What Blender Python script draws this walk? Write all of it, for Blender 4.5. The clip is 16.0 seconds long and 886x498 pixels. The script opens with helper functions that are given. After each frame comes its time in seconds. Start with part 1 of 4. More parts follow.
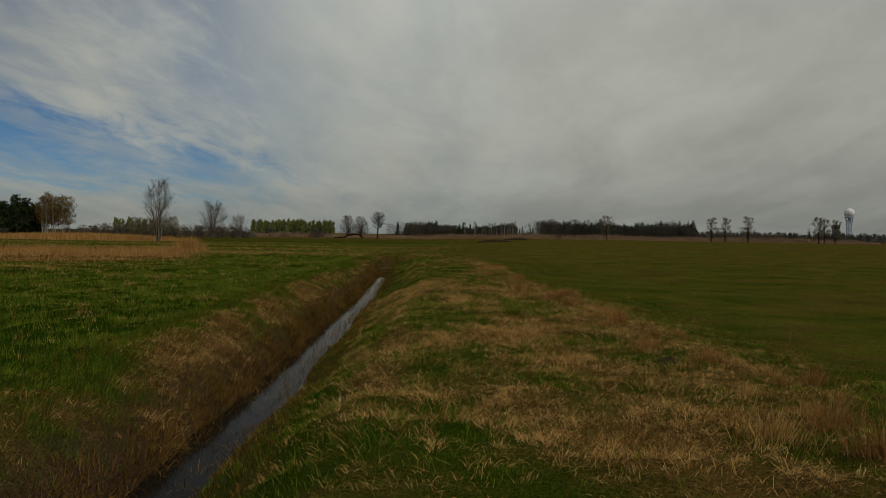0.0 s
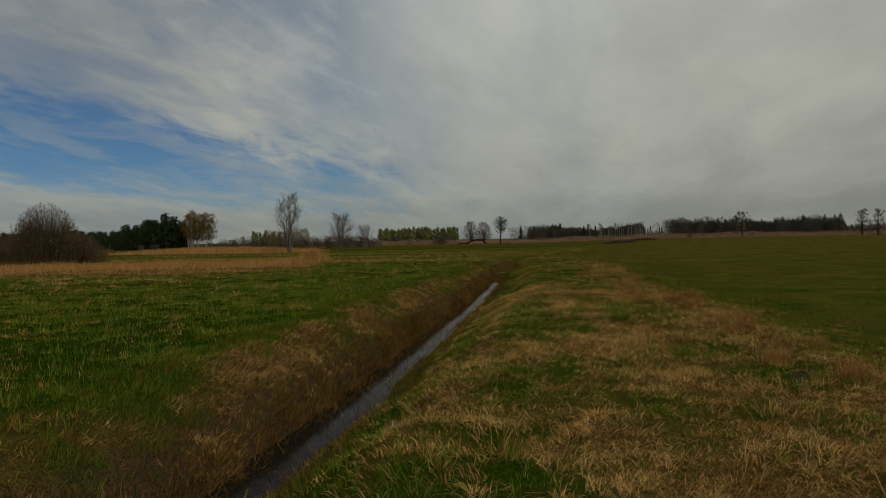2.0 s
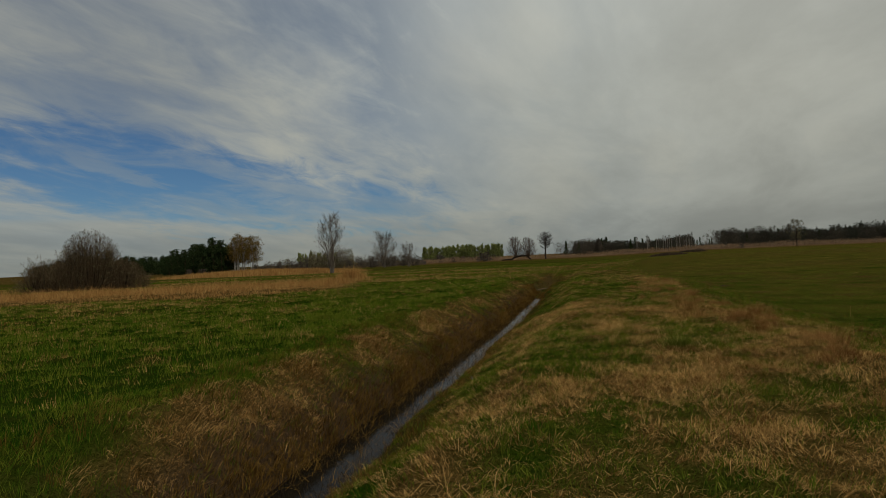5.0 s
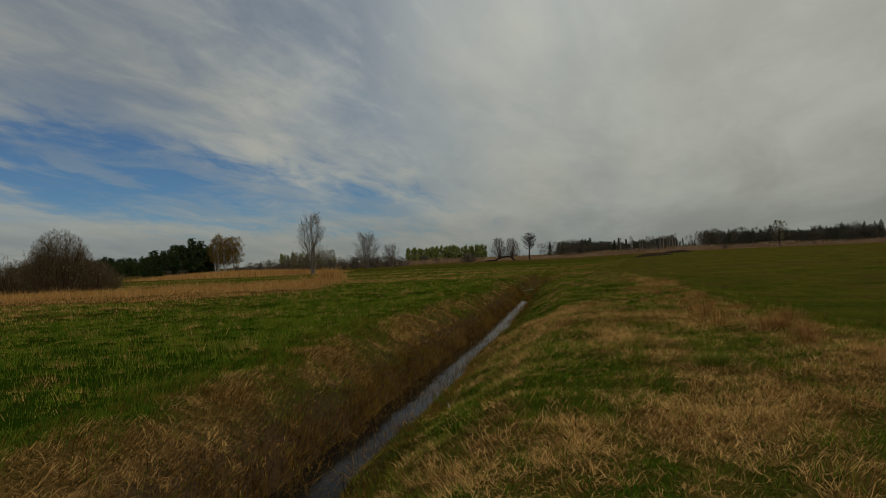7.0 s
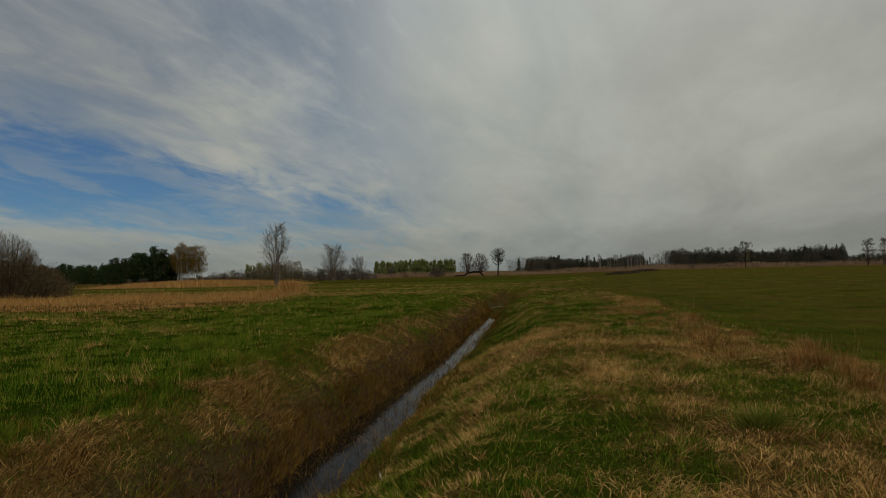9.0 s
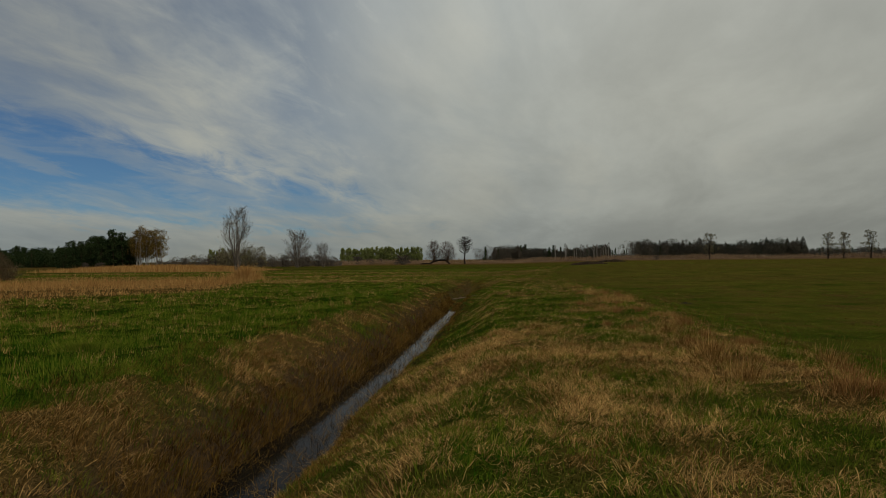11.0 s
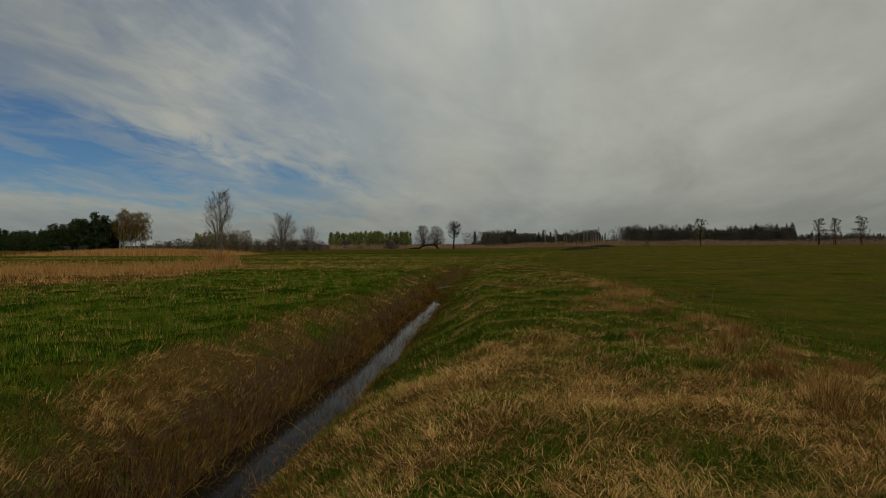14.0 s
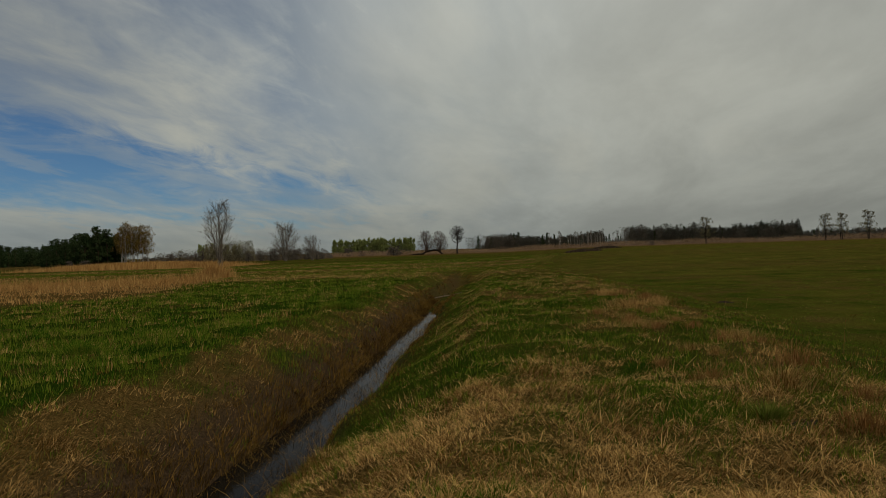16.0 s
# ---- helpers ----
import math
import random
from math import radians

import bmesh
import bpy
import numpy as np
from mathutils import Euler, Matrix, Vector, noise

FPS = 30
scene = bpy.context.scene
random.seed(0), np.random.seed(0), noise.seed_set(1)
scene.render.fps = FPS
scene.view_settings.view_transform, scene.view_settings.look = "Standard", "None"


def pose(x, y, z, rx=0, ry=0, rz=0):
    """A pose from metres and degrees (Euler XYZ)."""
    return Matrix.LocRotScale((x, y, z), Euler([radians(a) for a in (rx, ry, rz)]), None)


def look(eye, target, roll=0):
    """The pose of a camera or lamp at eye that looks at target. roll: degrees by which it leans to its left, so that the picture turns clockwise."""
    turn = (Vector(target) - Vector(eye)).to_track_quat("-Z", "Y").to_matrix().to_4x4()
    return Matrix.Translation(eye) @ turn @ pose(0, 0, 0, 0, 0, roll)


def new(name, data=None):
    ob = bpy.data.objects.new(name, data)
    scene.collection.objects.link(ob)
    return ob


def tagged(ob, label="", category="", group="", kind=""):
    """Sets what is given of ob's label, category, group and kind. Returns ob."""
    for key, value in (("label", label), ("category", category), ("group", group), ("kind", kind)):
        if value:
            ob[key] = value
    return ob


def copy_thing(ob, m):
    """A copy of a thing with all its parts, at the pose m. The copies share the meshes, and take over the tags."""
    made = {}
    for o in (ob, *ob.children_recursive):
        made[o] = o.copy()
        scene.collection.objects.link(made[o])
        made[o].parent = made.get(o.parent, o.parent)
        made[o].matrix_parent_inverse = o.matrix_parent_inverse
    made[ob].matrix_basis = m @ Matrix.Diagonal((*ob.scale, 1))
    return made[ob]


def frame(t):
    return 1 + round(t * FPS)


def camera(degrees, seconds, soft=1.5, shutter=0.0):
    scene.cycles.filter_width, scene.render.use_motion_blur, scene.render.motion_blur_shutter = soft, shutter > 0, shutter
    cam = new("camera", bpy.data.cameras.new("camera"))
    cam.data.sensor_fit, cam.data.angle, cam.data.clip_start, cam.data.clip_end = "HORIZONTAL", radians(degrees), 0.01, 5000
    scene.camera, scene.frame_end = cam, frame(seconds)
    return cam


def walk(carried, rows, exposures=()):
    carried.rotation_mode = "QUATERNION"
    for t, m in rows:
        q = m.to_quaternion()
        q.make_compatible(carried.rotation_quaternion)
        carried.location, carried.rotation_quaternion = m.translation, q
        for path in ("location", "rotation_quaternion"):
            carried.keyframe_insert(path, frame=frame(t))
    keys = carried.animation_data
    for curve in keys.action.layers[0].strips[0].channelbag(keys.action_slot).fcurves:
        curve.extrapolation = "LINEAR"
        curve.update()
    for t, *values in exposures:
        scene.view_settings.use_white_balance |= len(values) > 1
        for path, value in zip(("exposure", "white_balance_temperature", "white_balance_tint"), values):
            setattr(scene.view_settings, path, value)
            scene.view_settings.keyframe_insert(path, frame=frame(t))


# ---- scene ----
cam = camera(62.0, 16.0, soft=0.8)
PATH = [
    (0, (-0.001, 0.0, 1.692), (-0.119, 1.996, 1.652), 0.9),
    (0.5, (0.179, 0.354, 1.694), (-0.023, 2.342, 1.624), 0.1),
    (1, (0.277, 0.768, 1.726), (-0.014, 2.746, 1.652), -0.5),
    (1.5, (0.399, 0.983, 1.66), (0.006, 2.943, 1.633), -0.7),
    (2.5, (0.525, 1.605, 1.601), (0.047, 3.547, 1.571), -1.5),
    (3, (0.624, 1.978, 1.561), (0.127, 3.915, 1.526), -1.9),
    (3.5, (0.648, 2.309, 1.564), (0.125, 4.239, 1.533), -2.0),
    (4, (0.558, 2.749, 1.53), (-0.012, 4.666, 1.521), -2.6),
    (6.5, (0.039, 5.417, 1.503), (-0.509, 7.34, 1.546), -2.5),
    (7, (-0.154, 6.124, 1.424), (-0.68, 8.053, 1.45), -2.5),
    (7.5, (-0.25, 6.768, 1.405), (-0.763, 8.701, 1.419), -2.8),
    (8, (-0.278, 7.471, 1.408), (-0.774, 9.408, 1.448), -2.1),
    (8.5, (-0.43, 8.147, 1.34), (-0.907, 10.088, 1.407), -1.2),
    (9, (-0.557, 8.711, 1.36), (-1.001, 10.661, 1.422), -1.3),
    (11.5, (-0.811, 11.898, 1.379), (-1.154, 13.868, 1.396), -0.3),
    (12, (-0.95, 12.372, 1.387), (-1.281, 14.345, 1.391), -0.3),
    (12.5, (-0.984, 12.908, 1.369), (-1.311, 14.881, 1.355), -0.5),
    (13, (-1.009, 13.512, 1.411), (-1.347, 15.483, 1.381), -0.3),
    (13.5, (-1.094, 14.14, 1.406), (-1.438, 16.11, 1.38), -0.1),
    (14, (-1.086, 14.771, 1.397), (-1.416, 16.743, 1.383), -0.3),
    (14.5, (-1.11, 15.334, 1.419), (-1.432, 17.308, 1.415), -0.5),
    (15, (-1.193, 15.8, 1.437), (-1.487, 17.778, 1.461), -0.4),
    (15.5, (-1.171, 16.31, 1.409), (-1.464, 18.289, 1.434), -1.1),
    (16, (-1.092, 16.81, 1.449), (-1.433, 18.781, 1.449), -1.8),
]
walk(cam, [(t, look(eye, target, roll)) for t, eye, target, roll in PATH])


# ---- world and sun ----
SUN_AZ, SUN_EL = radians(128.0), radians(44.0)
world = bpy.data.worlds.new("overcast_sky")
scene.world = world
world.use_nodes = True


def build_sky():
    nt = world.node_tree
    nt.nodes.clear()
    N, L = nt.nodes.new, nt.links.new

    def math_node(op, a, b=None, clamp=False):
        n = N("ShaderNodeMath")
        n.operation, n.use_clamp = op, clamp
        for i, v in enumerate((a, b)):
            if v is None:
                continue
            if isinstance(v, (int, float)):
                n.inputs[i].default_value = v
            else:
                L(v, n.inputs[i])
        return n.outputs[0]

    def ramp(v, lo, hi, a=0.0, b=1.0):
        n = N("ShaderNodeMapRange")
        n.interpolation_type = "SMOOTHSTEP"
        for i, x in zip((1, 2, 3, 4), (lo, hi, a, b)):
            n.inputs[i].default_value = x
        L(v, n.inputs[0])
        return n.outputs[0]

    def fbm(vec, scale, detail, distortion=0.0, rough=0.55):
        n = N("ShaderNodeTexNoise")
        n.inputs["Scale"].default_value = scale
        n.inputs["Detail"].default_value = detail
        n.inputs["Roughness"].default_value = rough
        n.inputs["Distortion"].default_value = distortion
        L(vec, n.inputs["Vector"])
        return n.outputs["Fac"]

    out, bg_sky, bg_cloud, mix = N("ShaderNodeOutputWorld"), N("ShaderNodeBackground"), N("ShaderNodeBackground"), N("ShaderNodeMixShader")
    sky = N("ShaderNodeTexSky")
    sky.sky_type, sky.sun_disc, sky.sun_elevation, sky.sun_rotation = "NISHITA", False, SUN_EL, SUN_AZ
    sky.air_density, sky.dust_density, sky.ozone_density = 0.9, 0.0, 6.0
    deep = N("ShaderNodeMix")
    deep.data_type, deep.blend_type = "RGBA", "MULTIPLY"
    deep.inputs[0].default_value = 1.0
    deep.inputs[7].default_value = (0.60, 0.84, 1.0, 1)
    L(sky.outputs[0], deep.inputs[6])
    L(deep.outputs[2], bg_sky.inputs[0])
    bg_sky.inputs[1].default_value = SKY_STRENGTH
    coord = N("ShaderNodeTexCoord")
    xyz = N("ShaderNodeSeparateXYZ")
    L(coord.outputs["Generated"], xyz.inputs[0])
    x, y, z = xyz.outputs
    zc = math_node("ADD", math_node("MAXIMUM", z, 0.0), 0.16)
    # the cloud sheet, seen in perspective, drawn out along the wind
    sheet = N("ShaderNodeCombineXYZ")
    L(math_node("DIVIDE", x, zc), sheet.inputs[0])
    L(math_node("MULTIPLY", math_node("DIVIDE", y, zc), 0.42), sheet.inputs[1])
    turn = N("ShaderNodeMapping")
    turn.inputs["Rotation"].default_value = (0, 0, radians(-24))
    L(sheet.outputs[0], turn.inputs[0])
    soft = fbm(turn.outputs[0], 0.75, 4, 0.15)
    wisp = fbm(turn.outputs[0], 1.9, 8, 0.35, 0.58)
    mottle = fbm(turn.outputs[0], 6.5, 8, 0.7, 0.62)
    # the thin place where the blue shows
    u = math_node("DIVIDE", x, math_node("MAXIMUM", y, 0.05))
    du = math_node("DIVIDE", math_node("ADD", u, 0.80), 0.34)
    lift = math_node("ADD", math_node("SUBTRACT", z, 0.088), math_node("MULTIPLY", math_node("ADD", u, 0.50), 0.10))
    dv = math_node("DIVIDE", lift, 0.040)
    d2 = math_node("ADD", math_node("MULTIPLY", du, du), math_node("MULTIPLY", dv, dv))
    torn = math_node("ADD", math_node("MULTIPLY", math_node("SUBTRACT", wisp, 0.5), 5.0), math_node("MULTIPLY", math_node("SUBTRACT", mottle, 0.5), 5.0))
    gap = ramp(math_node("ADD", d2, torn), 3.0, 0.2)
    flat = N("ShaderNodeCombineXYZ")
    L(math_node("MULTIPLY", u, 2.4), flat.inputs[0])
    L(math_node("MULTIPLY", math_node("ADD", z, math_node("MULTIPLY", u, 0.10)), 17.0), flat.inputs[1])
    streak = ramp(fbm(flat.outputs[0], 1.5, 8, 0.6, 0.58), 0.46, 0.68)
    gap = math_node("MULTIPLY", gap, math_node("SUBTRACT", 1.0, math_node("MULTIPLY", streak, 0.8)))
    # ragged white shreds that lie across the blue
    for su, sz, wu, wz in ((-0.86, 0.126, 0.10, 0.010), (-0.62, 0.180, 0.09, 0.016), (-0.55, 0.104, 0.10, 0.007)):
        a = math_node("DIVIDE", math_node("SUBTRACT", u, su), wu)
        b = math_node("DIVIDE", math_node("ADD", math_node("SUBTRACT", z, sz), math_node("MULTIPLY", math_node("SUBTRACT", u, su), 0.16)), wz)
        r2 = math_node("ADD", math_node("ADD", math_node("MULTIPLY", a, a), math_node("MULTIPLY", b, b)), math_node("MULTIPLY", math_node("SUBTRACT", mottle, 0.5), 6.0))
        gap = math_node("MULTIPLY", gap, ramp(r2, 0.2, 1.6, 0.25, 1.0))
    thin = math_node("ADD", math_node("MULTIPLY", soft, 0.45), math_node("ADD", math_node("MULTIPLY", wisp, 0.35), math_node("MULTIPLY", mottle, 0.20)))
    veil = math_node("MAXIMUM", ramp(thin, 0.38, 0.62, 0.46, 0.97), ramp(u, -0.75, -0.10, 0.0, 0.97))
    veil = math_node("MAXIMUM", veil, ramp(z, 0.085, 0.058, 0.0, 0.95))
    cover = math_node("MULTIPLY", veil, math_node("SUBTRACT", 1.0, math_node("MULTIPLY", gap, 0.92)))
    # brightness of the sheet
    height = N("ShaderNodeValToRGB")
    e = height.color_ramp.elements
    e[0].position, e[0].color = 0.0, (0.180, 0.186, 0.178, 1)
    e[1].position, e[1].color = 0.75, (0.36, 0.38, 0.40, 1)
    for p, c in ((0.06, (0.250, 0.252, 0.236, 1)), (0.20, (0.335, 0.335, 0.312, 1)), (0.40, (0.385, 0.390, 0.380, 1))):
        k = e.new(p)
        k.color = c
    L(z, height.inputs[0])
    side = math_node("SUBTRACT", ramp(u, 0.0, 0.45, 1.13, 1.00), math_node("MULTIPLY", ramp(u, -0.25, -0.85, 0.0, 0.32), ramp(z, 0.07, 0.24)))
    bright = math_node("MULTIPLY", ramp(math_node("ADD", math_node("MULTIPLY", wisp, 0.52), math_node("ADD", math_node("MULTIPLY", soft, 0.38), math_node("MULTIPLY", mottle, 0.10))), 0.34, 0.66, 0.86, 1.16), side)
    tone = N("ShaderNodeMix")
    tone.data_type, tone.blend_type = "RGBA", "MULTIPLY"
    tone.inputs[0].default_value = 1.0
    warm = N("ShaderNodeMix")
    warm.data_type = "RGBA"
    warm.inputs[6].default_value, warm.inputs[7].default_value = (0.91, 0.985, 1.01, 1), (1.018, 1.025, 0.950, 1)
    L(math_node("MAXIMUM", ramp(math_node("ADD", math_node("MULTIPLY", soft, 0.7), math_node("MULTIPLY", wisp, 0.3)), 0.38, 0.60), ramp(u, -0.35, 0.15, 0.0, 0.9)), warm.inputs[0])
    L(height.outputs[0], tone.inputs[6])
    L(warm.outputs[2], tone.inputs[7])
    shade = N("ShaderNodeVectorMath")
    shade.operation = "SCALE"
    L(tone.outputs[2], shade.inputs[0])
    L(bright, shade.inputs["Scale"])
    L(shade.outputs[0], bg_cloud.inputs[0])
    bg_cloud.inputs[1].default_value = CLOUD_STRENGTH
    L(cover, mix.inputs[0])
    L(bg_sky.outputs[0], mix.inputs[1])
    L(bg_cloud.outputs[0], mix.inputs[2])
    L(mix.outputs[0], out.inputs[0])


SKY_STRENGTH, CLOUD_STRENGTH = 0.038, 1.05
build_sky()
sun = new("sun", bpy.data.lights.new("sun", "SUN"))
sun.data.energy, sun.data.angle, sun.data.color = 1.25, radians(8), (1.0, 0.92, 0.78)
sun.matrix_world = look((0, 0, 0), (-math.sin(SUN_AZ) * math.cos(SUN_EL), -math.cos(SUN_AZ) * math.cos(SUN_EL), -math.sin(SUN_EL)))


# ---- materials ----
def material(name, colour, rough=0.9, second=None, scale=4.0, fine=40.0, bump=0.0, spec=0.0, island=0.0, thin=0.0):
    """Two-scale procedural surface; island: how far single pieces differ; thin: light let through."""
    m = bpy.data.materials.new(name)
    m.use_nodes = True
    nt = m.node_tree
    N, L = nt.nodes.new, nt.links.new
    bsdf = nt.nodes["Principled BSDF"]
    bsdf.inputs["Roughness"].default_value = rough
    bsdf.inputs["Specular IOR Level"].default_value = spec
    geo = N("ShaderNodeNewGeometry")
    mixer = N("ShaderNodeMix")
    mixer.data_type = "RGBA"
    mixer.inputs[6].default_value = (*colour, 1)
    mixer.inputs[7].default_value = (*(second or [c * 0.65 for c in colour]), 1)
    broad = N("ShaderNodeTexNoise")
    broad.inputs["Scale"].default_value, broad.inputs["Detail"].default_value = scale, 3
    L(geo.outputs["Position"], broad.inputs["Vector"])
    add = N("ShaderNodeMath")
    add.operation, add.use_clamp = "MULTIPLY_ADD", True
    L(broad.outputs["Fac"], add.inputs[0])
    add.inputs[1].default_value = 1.6
    add.inputs[2].default_value = -0.3
    fac = add.outputs[0]
    if island:
        pick = N("ShaderNodeMath")
        pick.operation, pick.use_clamp = "MULTIPLY_ADD", True
        L(geo.outputs["Random Per Island"], pick.inputs[0])
        pick.inputs[1].default_value = island
        sub = N("ShaderNodeMath")
        sub.operation = "SUBTRACT"
        L(fac, sub.inputs[0])
        sub.inputs[1].default_value = island * 0.5
        L(sub.outputs[0], pick.inputs[2])
        fac = pick.outputs[0]
    L(fac, mixer.inputs[0])
    grain = N("ShaderNodeTexNoise")
    grain.inputs["Scale"].default_value, grain.inputs["Detail"].default_value = fine, 4
    L(geo.outputs["Position"], grain.inputs["Vector"])
    value = N("ShaderNodeMapRange")
    value.inputs[3].default_value, value.inputs[4].default_value = 0.65, 1.35
    L(grain.outputs["Fac"], value.inputs[0])
    scaled = N("ShaderNodeVectorMath")
    scaled.operation = "SCALE"
    L(mixer.outputs[2], scaled.inputs[0])
    L(value.outputs[0], scaled.inputs["Scale"])
    L(scaled.outputs[0], bsdf.inputs["Base Color"])
    if bump:
        b = N("ShaderNodeBump")
        b.inputs["Strength"].default_value, b.inputs["Distance"].default_value = 1.0, bump
        L(grain.outputs["Fac"], b.inputs["Height"])
        L(b.outputs[0], bsdf.inputs["Normal"])
    if thin:
        tr = N("ShaderNodeBsdfTranslucent")
        L(scaled.outputs[0], tr.inputs[0])
        ms = N("ShaderNodeMixShader")
        ms.inputs[0].default_value = thin
        L(bsdf.outputs[0], ms.inputs[1])
        L(tr.outputs[0], ms.inputs[2])
        L(ms.outputs[0], nt.nodes["Material Output"].inputs[0])
    return m


def ground_material():
    m = bpy.data.materials.new("meadow_ground")
    m.use_nodes = True
    nt = m.node_tree
    N, L = nt.nodes.new, nt.links.new
    bsdf = nt.nodes["Principled BSDF"]
    bsdf.inputs["Roughness"].default_value = 0.95
    bsdf.inputs["Specular IOR Level"].default_value = 0.0
    geo = N("ShaderNodeNewGeometry")
    att = N("ShaderNodeAttribute")
    att.attribute_name = "cover"
    sep = N("ShaderNodeSeparateColor")
    L(att.outputs["Color"], sep.inputs[0])

    def noise_at(scale, detail, stretch=None):
        n = N("ShaderNodeTexNoise")
        n.inputs["Scale"].default_value, n.inputs["Detail"].default_value, n.inputs["Roughness"].default_value = scale, detail, 0.65
        if stretch:
            mp = N("ShaderNodeMapping")
            mp.inputs["Scale"].default_value = stretch
            L(geo.outputs["Position"], mp.inputs[0])
            L(mp.outputs[0], n.inputs["Vector"])
        else:
            L(geo.outputs["Position"], n.inputs["Vector"])
        return n.outputs["Fac"]

    def mix(a, b, f):
        n = N("ShaderNodeMix")
        n.data_type = "RGBA"
        for i, v in ((6, a), (7, b)):
            if isinstance(v, tuple):
                n.inputs[i].default_value = (*v, 1)
            else:
                L(v, n.inputs[i])
        L(f, n.inputs[0])
        return n.outputs[2]

    def shifted(channel, fac, amount):
        n = N("ShaderNodeMath")
        n.operation = "SUBTRACT"
        L(fac, n.inputs[0])
        n.inputs[1].default_value = 0.5
        k = N("ShaderNodeMath")
        k.operation, k.use_clamp = "MULTIPLY_ADD", True
        L(n.outputs[0], k.inputs[0])
        k.inputs[1].default_value = amount
        L(channel, k.inputs[2])
        return k.outputs[0]

    clump = noise_at(3.2, 6)
    patch = noise_at(0.35, 5)
    blade = noise_at(26.0, 5)
    turf = mix((0.022, 0.040, 0.003), (0.110, 0.092, 0.014), shifted(noise_at(0.5, 7, (1.0, 0.7, 1.0)), patch, 3.2))
    green = mix(turf, (0.014, 0.030, 0.002), shifted(sep.outputs[1], patch, 0.8))
    straw = mix((0.030, 0.018, 0.005), (0.125, 0.078, 0.022), shifted(blade, clump, 0.6))
    grass = mix(green, straw, shifted(sep.outputs[0], clump, 1.1))
    soil = mix((0.022, 0.016, 0.010), (0.075, 0.045, 0.022), blade)
    full = mix(grass, soil, shifted(sep.outputs[2], blade, 0.6))
    litter = noise_at(95.0, 3, (1.0, 0.45, 1.0))
    both = N("ShaderNodeMath")
    both.operation = "MULTIPLY_ADD"
    L(litter, both.inputs[0])
    both.inputs[1].default_value = 0.6
    half = N("ShaderNodeMath")
    half.operation = "MULTIPLY"
    L(blade, half.inputs[0])
    half.inputs[1].default_value = 0.4
    L(half.outputs[0], both.inputs[2])
    scale = N("ShaderNodeMapRange")
    scale.inputs[1].default_value, scale.inputs[2].default_value = 0.36, 0.62
    scale.inputs[3].default_value, scale.inputs[4].default_value = 0.20, 1.70
    L(both.outputs[0], scale.inputs[0])
    out = N("ShaderNodeVectorMath")
    out.operation = "SCALE"
    L(full, out.inputs[0])
    L(scale.outputs[0], out.inputs["Scale"])
    L(out.outputs[0], bsdf.inputs["Base Color"])
    b = N("ShaderNodeBump")
    b.inputs["Strength"].default_value, b.inputs["Distance"].default_value = 0.8, 0.035
    L(blade, b.inputs["Height"])
    L(b.outputs[0], bsdf.inputs["Normal"])
    return m


def water_material():
    m = bpy.data.materials.new("ditch_water")
    m.use_nodes = True
    nt = m.node_tree
    bsdf = nt.nodes["Principled BSDF"]
    bsdf.inputs["Base Color"].default_value = (0.012, 0.010, 0.007, 1)
    bsdf.inputs["Roughness"].default_value = 0.04
    bsdf.inputs["IOR"].default_value = 1.3
    bsdf.inputs["Specular IOR Level"].default_value = 0.045
    n = nt.nodes.new("ShaderNodeTexNoise")
    n.inputs["Scale"].default_value, n.inputs["Detail"].default_value = 5.0, 4
    g = nt.nodes.new("ShaderNodeNewGeometry")
    nt.links.new(g.outputs["Position"], n.inputs["Vector"])
    b = nt.nodes.new("ShaderNodeBump")
    b.inputs["Strength"].default_value, b.inputs["Distance"].default_value = 0.07, 0.03
    nt.links.new(n.outputs["Fac"], b.inputs["Height"])
    nt.links.new(b.outputs[0], bsdf.inputs["Normal"])
    return m


GROUND, WATER = ground_material(), water_material()
GREEN = material("green_grass_blade", (0.022, 0.082, 0.003), 0.6, (0.185, 0.200, 0.022), 0.8, 30, island=1.2, thin=0.2)
STRAW = material("dry_grass_blade", (0.120, 0.058, 0.012), 0.7, (0.62, 0.38, 0.130), 1.2, 30, island=1.2, thin=0.1)
SEDGE = material("brown_sedge_blade", (0.030, 0.015, 0.004), 0.75, (0.210, 0.120, 0.026), 1.0, 30, island=1.1, thin=0.06)
REED = material("orange_reed_blade", (0.260, 0.122, 0.036), 0.75, (0.500, 0.295, 0.100), 0.3, 20, island=1.0, thin=0.2)
RUST = material("rusty_tussock_blade", (0.150, 0.068, 0.018), 0.75, (0.400, 0.215, 0.075), 1.0, 20, island=1.0, thin=0.15)
BARK_GREY = material("grey_bark", (0.190, 0.160, 0.125), 0.9, (0.075, 0.060, 0.048), 2.0, 30, 0.01)
BARK_DARK = material("dark_bark", (0.045, 0.036, 0.028), 0.9, (0.022, 0.018, 0.014), 2.0, 30, 0.01)
BARK_BIRCH = material("birch_bark", (0.40, 0.38, 0.34), 0.8, (0.18, 0.16, 0.135), 1.5, 20, 0.005)
BARK_PINE = material("pine_bark", (0.100, 0.060, 0.038), 0.9, (0.040, 0.028, 0.020), 2.0, 30, 0.01)
TWIG = material("bare_twig", (0.150, 0.120, 0.092), 0.9, (0.090, 0.072, 0.056), 1.0, 10)
TWIG_BROWN = material("brown_bush_twig", (0.070, 0.046, 0.026), 0.9, (0.120, 0.086, 0.048), 0.6, 10)
NEEDLE = material("pine_needles", (0.018, 0.034, 0.012), 0.8, (0.038, 0.050, 0.018), 0.25, 3, island=0.5)
